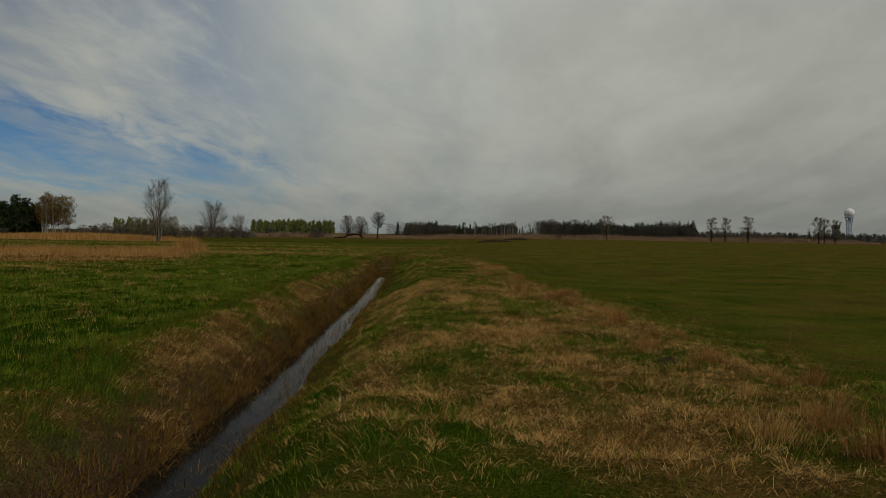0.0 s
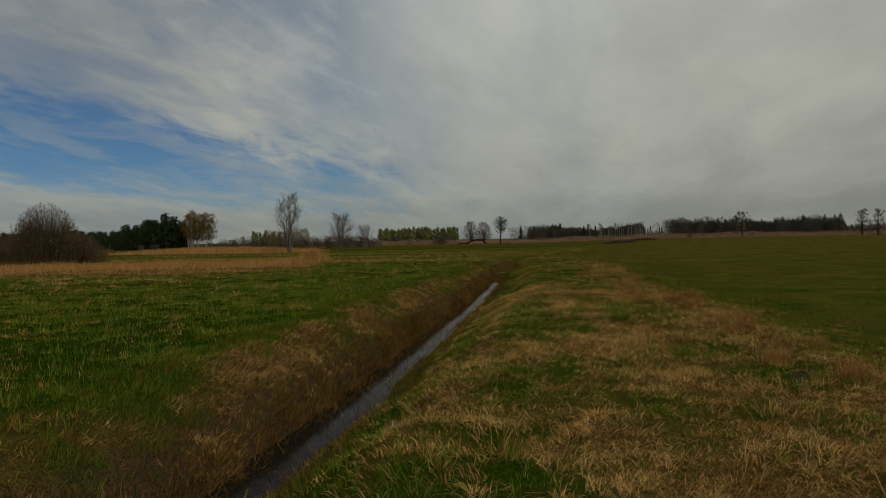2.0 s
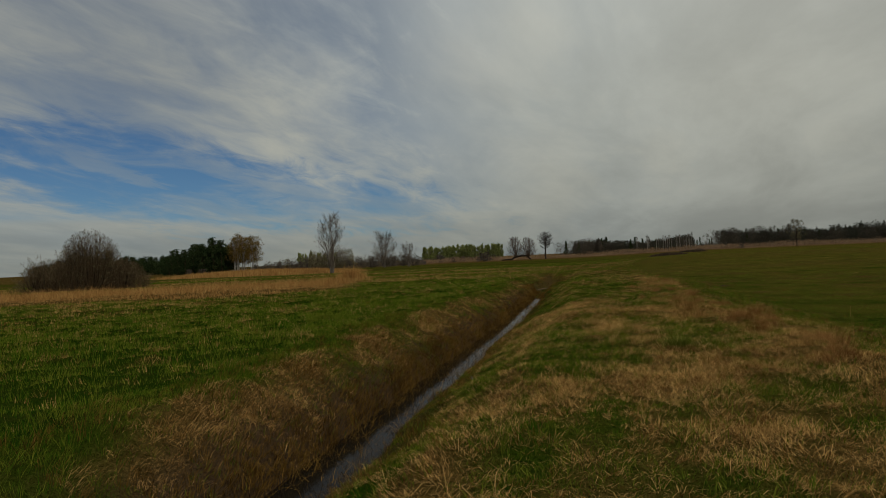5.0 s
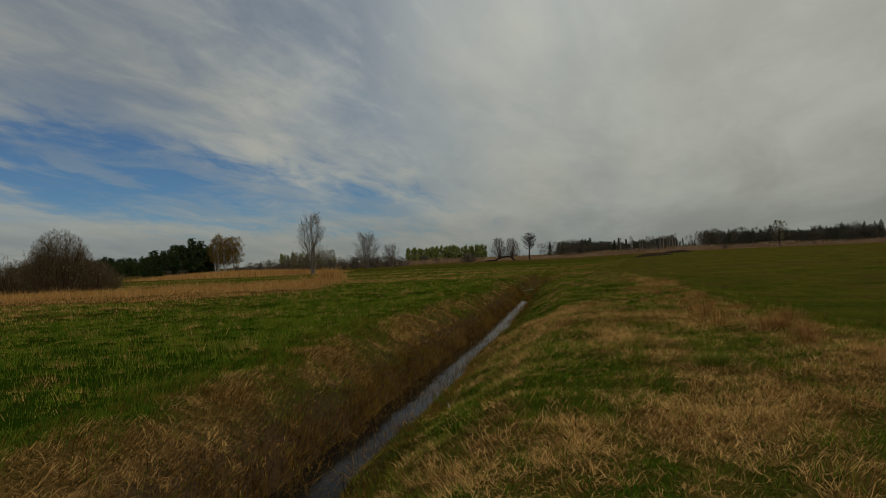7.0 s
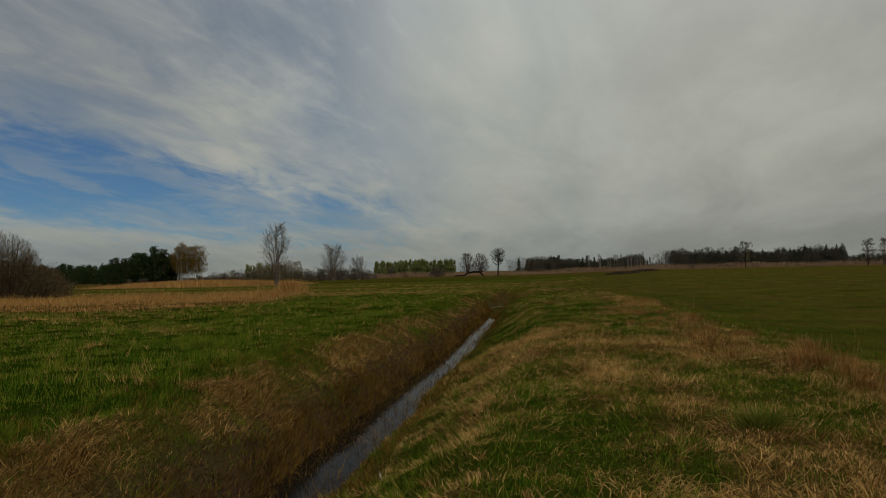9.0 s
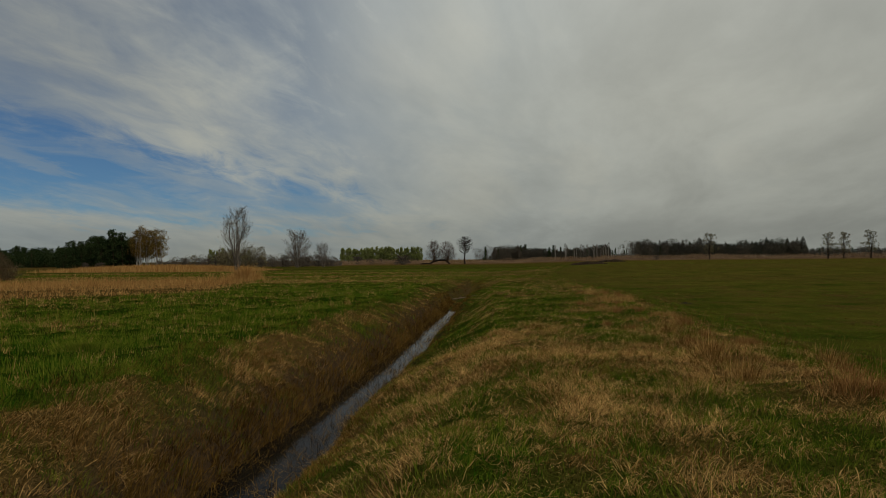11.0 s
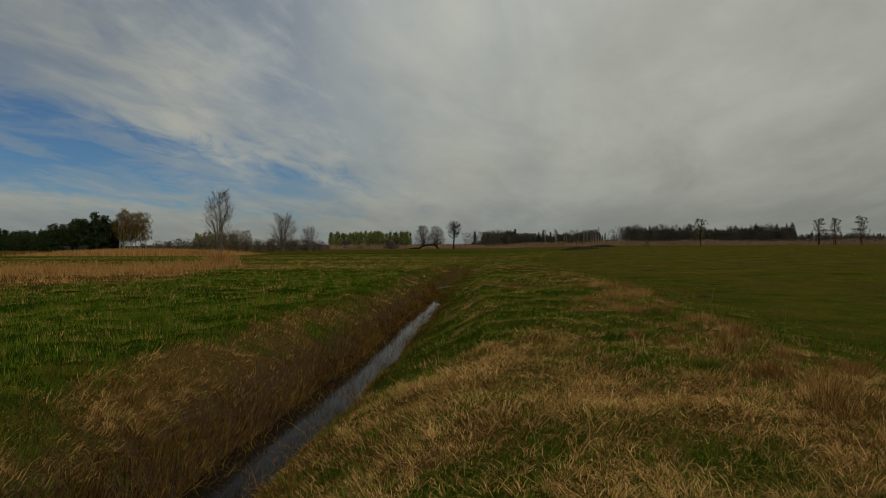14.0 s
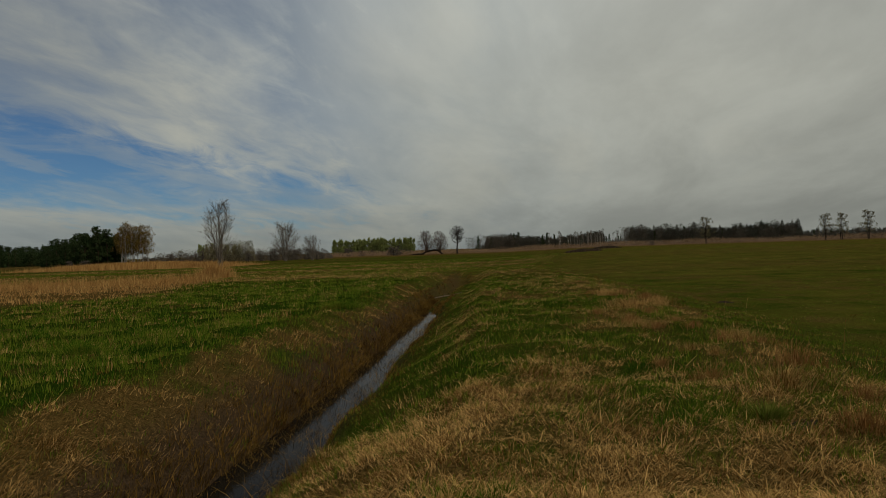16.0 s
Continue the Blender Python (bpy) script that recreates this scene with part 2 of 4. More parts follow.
LEAF_FRESH = material("fresh_poplar_leaf", (0.160, 0.190, 0.052), 0.7, (0.195, 0.205, 0.072), 0.2, 3, island=0.4, thin=0.2)
LEAF_RUST = material("young_birch_leaf", (0.190, 0.110, 0.028), 0.7, (0.120, 0.090, 0.024), 0.25, 3, island=0.8, thin=0.2)
LEAF_OLIVE = material("olive_bud_leaf", (0.155, 0.130, 0.070), 0.8, (0.100, 0.086, 0.046), 0.25, 3, island=0.5)
LEAF_GREY = material("grey_brown_wood_crown", (0.110, 0.086, 0.066), 0.9, (0.070, 0.064, 0.050), 0.08, 2, island=0.3)
WOOD_MIX = material("mixed_far_wood", (0.034, 0.046, 0.032), 0.9, (0.085, 0.068, 0.052), 0.07, 2, island=0.25)
# peat of the cut banks; also the dark of the mounds standing for shadow
PEAT_AND_SHADE = material("dark_peat_and_shade", (0.028, 0.020, 0.014), 0.95, (0.050, 0.036, 0.022), 1.0, 12, 0.05)
DEADWOOD = material("weathered_dead_wood", (0.20, 0.15, 0.10), 0.8, (0.11, 0.08, 0.055), 3.0, 40, 0.004)
WHITE_SHELL = material("white_radome_shell", (0.78, 0.78, 0.76), 0.5, (0.66, 0.66, 0.65), 0.3, 2)
STEEL = material("pale_blue_painted_steel", (0.36, 0.44, 0.55), 0.5, (0.25, 0.32, 0.42), 0.5, 3)
CONCRETE = material("grey_concrete", (0.22, 0.23, 0.23), 0.85, (0.15, 0.16, 0.16), 0.5, 4)
GLASS_DARK = material("dark_window_glass", (0.02, 0.025, 0.03), 0.1, (0.03, 0.035, 0.04), 0.5, 3, spec=0.5)

# ---- plan ----
TABLE = np.random.RandomState(7).rand(256, 256)


def vnoise(x, y, size, seed=0):
    """Smooth value noise of that many metres, 0 to 1."""
    x, y = np.asarray(x, float) / size + seed * 17.3, np.asarray(y, float) / size + seed * 9.1
    ix, iy = np.floor(x).astype(int), np.floor(y).astype(int)
    fx, fy = x - ix, y - iy
    fx, fy = fx * fx * (3 - 2 * fx), fy * fy * (3 - 2 * fy)
    t = lambda a, b: TABLE[a % 256, b % 256]
    return (t(ix, iy) * (1 - fx) + t(ix + 1, iy) * fx) * (1 - fy) + (t(ix, iy + 1) * (1 - fx) + t(ix + 1, iy + 1) * fx) * fy


def step(v, lo, hi):
    k = np.clip((np.asarray(v, float) - lo) / (hi - lo), 0, 1)
    return k * k * (3 - 2 * k)


def ditch_x(y):
    y = np.asarray(y, float)
    return -2.55 - 0.085 * y - 0.18 * (1 - step(y, 9, 14)) + 0.16 * step(y, 8, 20) * (1 - step(y, 26, 38)) + 0.10 * np.sin(y * 0.23) + 0.12 * np.exp(-((y - 5) / 6.0) ** 2) - 0.018 * np.maximum(y - 42, 0)


def ridge_x(y):
    """The dry, raised edge of the bank on the field's side."""
    return np.interp(y, (-20, 6, 9, 16, 21, 30, 45, 80), (2.0, 3.2, 3.4, 2.2, 1.35, 0.35, -1.2, -5.0))


WATER_Z = -0.90


def terrain(x, y, rough=True):
    x, y = np.asarray(x, float), np.asarray(y, float)
    d = x - ditch_x(y)
    # wide lie of the land
    r = np.hypot(x, y)
    az = np.degrees(np.arctan2(x, np.maximum(y, 1.0)))
    far = -0.85 + 1.05 * step(az, -7, 4)
    z = far * step(r, 25, 130)
    z = z + 0.16 * step(y, 6, 26) * np.exp(-((x + 1.0) / 4.5) ** 2) * step(60 - y, 0, 25)
    # the field beyond the bank lies lower
    over = x - ridge_x(y)
    z = z - 0.26 * step(over, 0.0, 3.2) * (1 - step(r, 60, 120)) + 0.05 * np.exp(-(over / 0.5) ** 2) * step(60 - y, 0, 15)
    # ditch
    on = 1 - step(y, 62, 84)
    half = np.where(d > 0, d * np.interp(y, (6, 12, 24, 34), (0.92, 0.74, 0.68, 0.80)), -d * np.interp(y, (6, 24), (1.16, 1.02)))
    wob = 0.16 * (vnoise(d * 0 + y, np.sign(d) * 40.0, 1.3, 3) - 0.5)
    prof = -1.15 + 0.30 * step(half + wob, 0.24, 0.50) + 0.85 * np.clip((half + wob - 0.30) / np.where(d > 0, 1.35, 1.30), 0, 1) ** np.where(d > 0, 1.08, 0.80)
    prof = prof + 0.34 * step(y, 36, 46) * (1 - step(half, 0.35, 1.2))
    z = z + on * np.minimum(prof, 0.0)
    if rough:
        near = 1 - step(r, 60, 140)
        bumpy = 0.13 * (vnoise(x, y, 0.5, 1) - 0.5) + 0.10 * (vnoise(x, y, 1.7, 2) - 0.5)
        flat = 1 - 0.93 * step(over, 0.5, 3.5)
        z = z + near * flat * bumpy * step(np.abs(d), 0.3, 0.9)
    return z


STRAW_SPOTS = ((0.9, 6.3), (1.6, 6.2), (-0.6, 18.6), (0.4, 12.4), (2.2, 7.0), (1.1, 9.7), (-0.6, 7.7), (0.2, 7.2), (0.0, 12.3), (-0.6, 17.5), (-2.0, 19.6), (-0.8, 11.4), (1.0, 13.1),
               (-0.8, 20.5), (-0.8, 18.6), (-2.1, 21.6), (-2.0, 31.3), (0.8, 20.0), (0.0, 20.6), (-2.1, 23.1), (-1.0, 21.2), (-2.3, 36.4), (-1.3, 24.8), (-4.2, 12.0), (-3.6, 8.6))
GREEN_SPOTS = ((-0.2, 11.3), (0.5, 4.9), (-1.0, 7.7), (0.3, 9.4), (-0.9, 5.6), (2.7, 5.9), (-1.1, 14.6), (-0.9, 12.6), (-1.1, 10.2), (-1.6, 21.7), (0.5, 17.4), (-0.3, 10.3), (-1.6, 19.2),
               (-2.2, 27.4), (-1.0, 27.5), (0.2, 22.4), (-2.0, 25.4), (-0.9, 24.0), (-2.7, 30.2), (-8.4, 21.6), (-7.3, 36.2), (-8.8, 27.2))


def spots(x, y, places, size):
    v = 0 * x
    for px, py in places:
        v = np.maximum(v, np.exp(-((x - px) ** 2 + ((y - py) * 0.8) ** 2) / size ** 2))
    return v


def dryness(x, y):
    """How much of the sward is last year's straw, 0 to 1."""
    x, y = np.asarray(x, float), np.asarray(y, float)
    d, over = x - ditch_x(y), x - ridge_x(y)
    # patches drawn out along the bank
    n = 0.42 * vnoise(d, y * 0.38, 0.7, 4) + 0.40 * vnoise(d, y * 0.6, 0.32, 5) + 0.18 * vnoise(d, y * 0.5, 2.5, 6)
    v = 0.27 - 0.03 * step(y, 13, 19)
    v = np.where(d < 0, -0.34 + 1.00 * step(d, -2.2, -1.1) + 0.48 * step(-d, 5, 14), v)
    v = np.where((d > 0) & (d < 1.6), 0.18, v)
    v = v + 0.24 * np.exp(-((d - 1.95) / 0.28) ** 2)
    v = v - 0.20 * np.exp(-((d - 2.55) / 0.35) ** 2)
    v = v + np.where(over < 0.5, (0.20 - 0.08 * step(y, 13, 19)) * step(d, 2.9, 3.7), 0.0)
    v = v + 0.12 * np.exp(-(over / 0.6) ** 2)
    v = np.where(over > 0.5, 0.34 - 0.20 * step(over, 0.5, 4), v)
    v = v + 0.42 * spots(x, y, STRAW_SPOTS, 0.62) - 0.42 * spots(x, y, GREEN_SPOTS, 0.60)
    near = np.clip(v + (n - 0.5) * 2.6, 0, 1)
    # stripes of the far meadows
    far = step(np.hypot(x, y), 40, 75)
    az = np.degrees(np.arctan2(x, np.maximum(y, 1.0)))
    band = vnoise(x + 0.25 * y, y, 60, 8) * 0.3 + vnoise(x * 0.10, y, 13, 9) * 0.7
    stripes = np.clip(0.36 + (band - 0.5) * np.where(az > -3, 0.6, 2.2) + (n - 0.5) * 0.5, 0, 1)
    return near * (1 - far) + stripes * far


def link_mesh(name, mesh, mat, parent=None, label=""):
    mesh.materials.append(mat)
    ob = new(name, mesh)
    if parent is not None:
        ob.parent = parent
    if label:
        ob["label"] = label
    return ob


def raw_mesh(name, verts, tris):
    """A mesh of triangles straight from arrays."""
    verts, tris = np.ascontiguousarray(verts, np.float32), np.ascontiguousarray(tris, np.int32)
    me = bpy.data.meshes.new(name)
    me.vertices.add(len(verts))
    me.vertices.foreach_set("co", verts.ravel())
    me.loops.add(tris.size)
    me.loops.foreach_set("vertex_index", tris.ravel())
    me.polygons.add(len(tris))
    me.polygons.foreach_set("loop_start", np.arange(0, tris.size, 3, dtype=np.int32))
    me.polygons.foreach_set("loop_total", np.full(len(tris), 3, np.int32))
    me.update(calc_edges=True)
    return me


def grid_mesh(name, X, Y, Z):
    rows, cols = X.shape
    i = np.arange(rows * cols).reshape(rows, cols)
    a, b, c, e = i[:-1, :-1].ravel(), i[:-1, 1:].ravel(), i[1:, 1:].ravel(), i[1:, :-1].ravel()
    me = raw_mesh(name, np.stack([X.ravel(), Y.ravel(), Z.ravel()], 1), np.concatenate([np.stack([a, b, c], 1), np.stack([a, c, e], 1)]))
    me.polygons.foreach_set("use_smooth", np.ones(len(me.polygons), bool))
    return me


# ---- ground and water ----
def build_ground():
    side = np.concatenate([np.arange(0, 2.6, 0.15), np.arange(2.6, 9, 0.26), np.arange(9, 40, 1.0), np.arange(40, 120, 4.0), np.geomspace(120, 3200, 26)])
    D = np.concatenate([-side[:0:-1], side])
    along = np.concatenate([-np.geomspace(3000, 30, 14), np.arange(-20, 2, 2.0), np.arange(2, 40, 0.25), np.arange(40, 90, 0.8), np.arange(90, 270, 3.0), np.geomspace(270, 3400, 26)])
    DD, YY = np.meshgrid(D, along)
    XX = DD + ditch_x(YY) * np.where(YY > 200, 200 / np.maximum(YY, 1), 1.0)
    ZZ = terrain(XX, YY)
    me = grid_mesh("ground", XX, YY, ZZ)
    x, y = XX.ravel(), YY.ravel()
    d, over, r = x - ditch_x(y), x - ridge_x(y), np.hypot(x, y)
    dry = dryness(x, y)
    strip = reed_strip(x, y)
    dry = np.maximum(dry, strip)
    dry = np.maximum(dry, 0.9 * step(r, 265, 290))
    lush = np.where(over > 0.5, 0.78 - 0.55 * step(over, 0.5, 5.0), np.where(d < -2, 1.0, 0.78))
    lush = lush * (1 - 0.5 * step(r, 35, 90))
    soil = (0.75 - 0.6 * step(y, 36, 46)) * (np.abs(d) < 1.0) * (1 - step(np.abs(d), 0.5, 1.1)) * (y < 75)
    soil = soil + np.where((d < 0) & (d > -2.2) & (y < 78), 0.35 * (1 - step(-d, 0.6, 1.5)), 0) + np.where((over > 1) & (r < 200), 0.06, 0)
    col = np.stack([dry, lush, np.clip(soil, 0, 1), np.ones_like(dry)], 1).astype(np.float32)
    at = me.color_attributes.new("cover", "FLOAT_COLOR", "POINT")
    at.data.foreach_set("color", col.ravel())
    tagged(link_mesh("ground", me, GROUND), "wet spring meadow of green grass and flattened straw", "ground", kind="structure")


def reed_strip(x, y):
    """Where last year's reeds stand in the wet strip of the meadow, 0 to 1."""
    x, y = np.asarray(x, float), np.asarray(y, float)
    r = np.hypot(x, y + 0.0)
    az = np.degrees(np.arctan2(-x, np.maximum(y, 1)))
    wob = 4 * (vnoise(x, y, 7, 11) - 0.5)
    near, reach = 45 + 6 * np.sin(az * 0.15) + wob, np.interp(az, (15, 20, 26, 60), (66, 80, 82, 86)) + wob
    return step(az + wob * 0.6, 21.2, 23.4) * step(r, near, near + 9) * (1 - step(r, reach - 3, reach))


build_ground()
wy = np.arange(-40, 47.5, 1.0)
WX, WY = np.meshgrid(np.array([-1.3, -0.4, 0.4, 1.3]), wy)
tagged(link_mesh("water", grid_mesh("water", WX + ditch_x(WY), WY, 0 * WX + WATER_Z), WATER), "dark still water in a narrow drainage ditch", "water", kind="structure")


# ---- grass ----
def blade_mesh(name, P, h, w, bend, droop, lean, rng, fine=None):
    """Tapered, arching blades; those picked as fine are straight, for grass far off."""
    n = len(P)
    fine = np.zeros(n, bool) if fine is None else fine
    face = rng.uniform(0, 2 * np.pi, n)
    side = np.stack([np.cos(face), np.sin(face), 0 * face], 1) * (w * 0.5)[:, None]
    way = np.stack([np.cos(lean), np.sin(lean), 0 * lean], 1)
    V, T, base = [], [], 0
    for pick, steps in ((fine, ((0.0, 1.0), (1.0, 0.0))), (~fine, ((0.0, 1.0), (0.55, 0.8), (1.0, 0.0)))):
        m = int(pick.sum())
        if not m:
            continue
        rings = []
        for t, k in steps:
            c = P[pick] + way[pick] * (h[pick] * bend[pick] * t ** 1.4)[:, None]
            c[:, 2] += h[pick] * (t - droop[pick] * t * t)
            rings += [c - side[pick] * k, c + side[pick] * k] if k else [c]
        per = len(rings)
        V.append(np.stack(rings, 1).reshape(-1, 3))
        k = base + (np.arange(m) * per)[:, None]
        tris = []
        for a in range(0, per - 3, 2):
            tris += [k + (a, a + 1, a + 3), k + (a, a + 3, a + 2)]
        tris.append(k + (per - 3, per - 2, per - 1))
        T.append(np.stack(tris, 1).reshape(-1, 3))
        base += m * per
    return raw_mesh(name, np.concatenate(V), np.concatenate(T))


def sward():
    rng = np.random.RandomState(21)
    found = {"green": [], "straw": [], "sedge": []}

    def put(key, x, y, count, width, size, lean, spread, fine, flat=False):
        """Tufts whose blades lie like a lock of hair, all much the same way."""
        m = len(x)
        if not m:
            return
        rep = np.repeat(np.arange(m), count)
        n = m * count
        q = rng.normal(0, 1, (n, 2)) * spread[rep][:, None]
        px, py = x[rep] + q[:, 0], y[rep] + q[:, 1]
        out = np.arctan2(q[:, 1], q[:, 0])
        own = lean[rep] + rng.normal(0, 0.75, n)
        ang = np.where(rng.rand(n) < 0.22, out, own)
        lay = rng.rand(m)[rep]
        meadow = (px - ditch_x(py) < -2.2)
        if key == "green":
            h, bend, droop = rng.uniform(0.04, 0.115, n) * np.where(meadow, 1.3, 1.0), 0.15 + 0.75 * lay * rng.uniform(0.5, 1.3, n), rng.uniform(0.0, 0.4, n)
        elif key == "straw":
            h = rng.uniform(0.05, 0.125, n) * np.where(rng.rand(n) < 0.10, 1.6, 1.0)
            bend, droop = np.where(meadow, 0.55, 1.0) * (0.45 + 1.1 * lay * rng.uniform(0.6, 1.3, n)), np.where(meadow, 0.5, 1.0) * (0.35 + 0.55 * lay * rng.uniform(0.6, 1.1, n))
        else:
            h, bend, droop = rng.uniform(0.07, 0.20, n), 0.2 + 0.9 * lay * rng.uniform(0.5, 1.3, n), 0.15 + 0.55 * lay
        bend = np.where(fine, bend * 0.6, bend)
        found[key].append((np.stack([px, py, terrain(px, py) - 0.012], 1), h * size[rep], width * rng.uniform(0.6, 1.3, n), bend, droop, ang, np.full(n, fine)))

    zones = ((0, 7.5, 168, 13, 0.0046, False), (7.5, 17, 58, 10, 0.0095, True), (17, 34, 19, 9, 0.018, True), (34, 70, 5.0, 8, 0.035, True), (70, 160, 1.3, 6, 0.07, True))
    for r0, r1, density, count, width, fine in zones:
        top = r1 + 22
        n = int(density * top * (1.75 * top + 8) * 0.5 * 1.25)
        y = 3.2 + (top - 3.2) * np.sqrt(rng.rand(n))
        x = -1.12 * y - 3 + rng.rand(n) * (1.75 * y + 8)
        ys = np.clip(y - 5, 0, 17)
        r = np.hypot(x + 0.06 * ys, y - ys)
        ok = (r >= r0) & (r < r1)
        x, y = x[ok], y[ok]
        over = x - ridge_x(y)
        ok = (terrain(x, y, False) > WATER_Z + 0.015) & (reed_strip(x, y) < 0.5)
        ok &= rng.rand(len(x)) < 1 - 0.40 * step(over, 0.5, 5.0)
        x, y = x[ok], y[ok]
        d, over = x - ditch_x(y), x - ridge_x(y)
        dry = dryness(x, y)
        pick = rng.rand(len(x))
        bank = (d < -0.3) & (d > -2.3) & (y < 80)
        rbank = (d > 0.3) & (d < 1.1) & (y < 80)
        kind = np.where(pick < np.where(d > 0, 0.27 - 0.08 * (d < 2.0) + 0.58 * dry, 0.10 + 0.75 * dry), 1, 0)
        kind = np.where(bank & (pick < 0.85 - 0.75 * step(-d, 0.45, 0.95)), 2, kind)
        kind = np.where(rbank & (pick < 0.40), 2, kind)
        kind = np.where((over > 1.0 + 4.0 * rng.rand(len(x)) ** 2) & (kind == 1) & (pick > 0.14), 0, kind)
        kind = np.where((over > 0.9) & (pick < 0.10), 2, kind)
        kind = np.where((np.abs(d) < 0.8) & (y > 33) & (y < 76) & (pick < 0.85), 2, kind)
        wind = 6.28 * vnoise(x, y, 1.1, 30) * 1.4
        lean = np.where(rng.rand(len(x)) < 0.45, wind, 0.0) + rng.normal(0, 0.8, len(x)) + np.where(rng.rand(len(x)) < 0.5, rng.uniform(0, 6.28, len(x)), 0.0)
        hang = (np.abs(d) < 2.1) & (y < 80) & (d != 0)
        lean = np.where(hang, np.where(d < 0, 0.0, np.pi) + rng.normal(0, 0.8, len(x)), lean)
        lush = 0.55 + 0.95 * vnoise(x, y, 0.6, 31)
        lush = np.where(d < -2.2, 0.45 + 1.5 * vnoise(x, y, 0.8, 32), lush)
        size = rng.uniform(0.7, 1.3, len(x)) * lush * (1 - 0.62 * step(over, 0.2, 4.0)) * np.where((d > 0.3) & (d < 1.5), 0.8, 1.0) * np.where((d < 0) & (d > -2.2), 1.2, 1.0)
        spread = (0.020 + width * 3) * rng.uniform(0.6, 1.6, len(x))
        for k, key in enumerate(("green", "straw", "sedge")):
            m = kind == k
            put(key, x[m], y[m], count if key != "green" else max(5, int(count * 0.7)), width, size[m], lean[m], spread[m], fine)
    # thick mats of laid straw
    for px, py in STRAW_SPOTS:
        if py > 26:
            continue
        n = 150
        x, y = px + rng.normal(0, 0.26, n), py + rng.normal(0, 0.55, n)
        turn = 6.28 * vnoise(x, y, 0.45, 35) * 2
        put("straw", x, y, 13, 0.0052, rng.uniform(0.7, 1.5, n), turn, rng.uniform(0.02, 0.05, n), False)
    # the fringe that hangs into the water
    for side, n in ((-1, 16000), (1, 8000)):
        y = 4 + 46 * rng.rand(n) ** 0.85
        x = ditch_x(y) + side * (0.15 + 0.65 * rng.rand(n))
        z = terrain(x, y, False)
        edge = (z > WATER_Z - 0.03) & (z < WATER_Z + 0.14)
        x, y = x[edge], y[edge]
        n = len(x)
        lean = np.where(side < 0, 0.0, np.pi) + rng.normal(0, 0.9, n)
        put("sedge", x, y, 9, 0.008, rng.uniform(0.8, 1.6, n) * (0.95 if side < 0 else 0.42), lean, rng.uniform(0.03, 0.07, n), False)
    # dead stalks standing and lying in the water
    n = 2600
    y = 4 + 38 * rng.rand(n) ** 0.8
    x = ditch_x(y) + np.where(rng.rand(n) < 0.65, -0.48, 0.42) * rng.rand(n) ** 0.6
    z = terrain(x, y, False)
    wet = z < WATER_Z
    x, y = x[wet], y[wet]
    n = len(x) * 4
    px, py = np.repeat(x, 4) + rng.normal(0, 0.05, n), np.repeat(y, 4) + rng.normal(0, 0.10, n)
    found["sedge"].append((np.stack([px, py, 0 * px + WATER_Z - 0.01], 1), rng.uniform(0.06, 0.26, n), rng.uniform(0.003, 0.007, n), rng.uniform(0.2, 2.2, n), rng.uniform(0.2, 0.9, n), rng.uniform(0, 6.28, n), np.zeros(n, bool)))
    for key, mat, label in (("green", GREEN, "fresh green spring grass growing through old straw"), ("straw", STRAW, "flattened pale dry grass tufts of last year"),
                            ("sedge", SEDGE, "brown dry sedge hanging over the ditch banks")):
        P, h, w, bend, droop, ang, fine = (np.concatenate([f[i] for f in found[key]]) for i in range(7))
        me = blade_mesh(key + "_grass", P, h, w, bend, droop, ang, rng, fine)
        tagged(link_mesh({"green": "green_grass", "straw": "dry_grass", "sedge": "sedge"}[key], me, mat), label, "grass", kind="stuff")


sward()


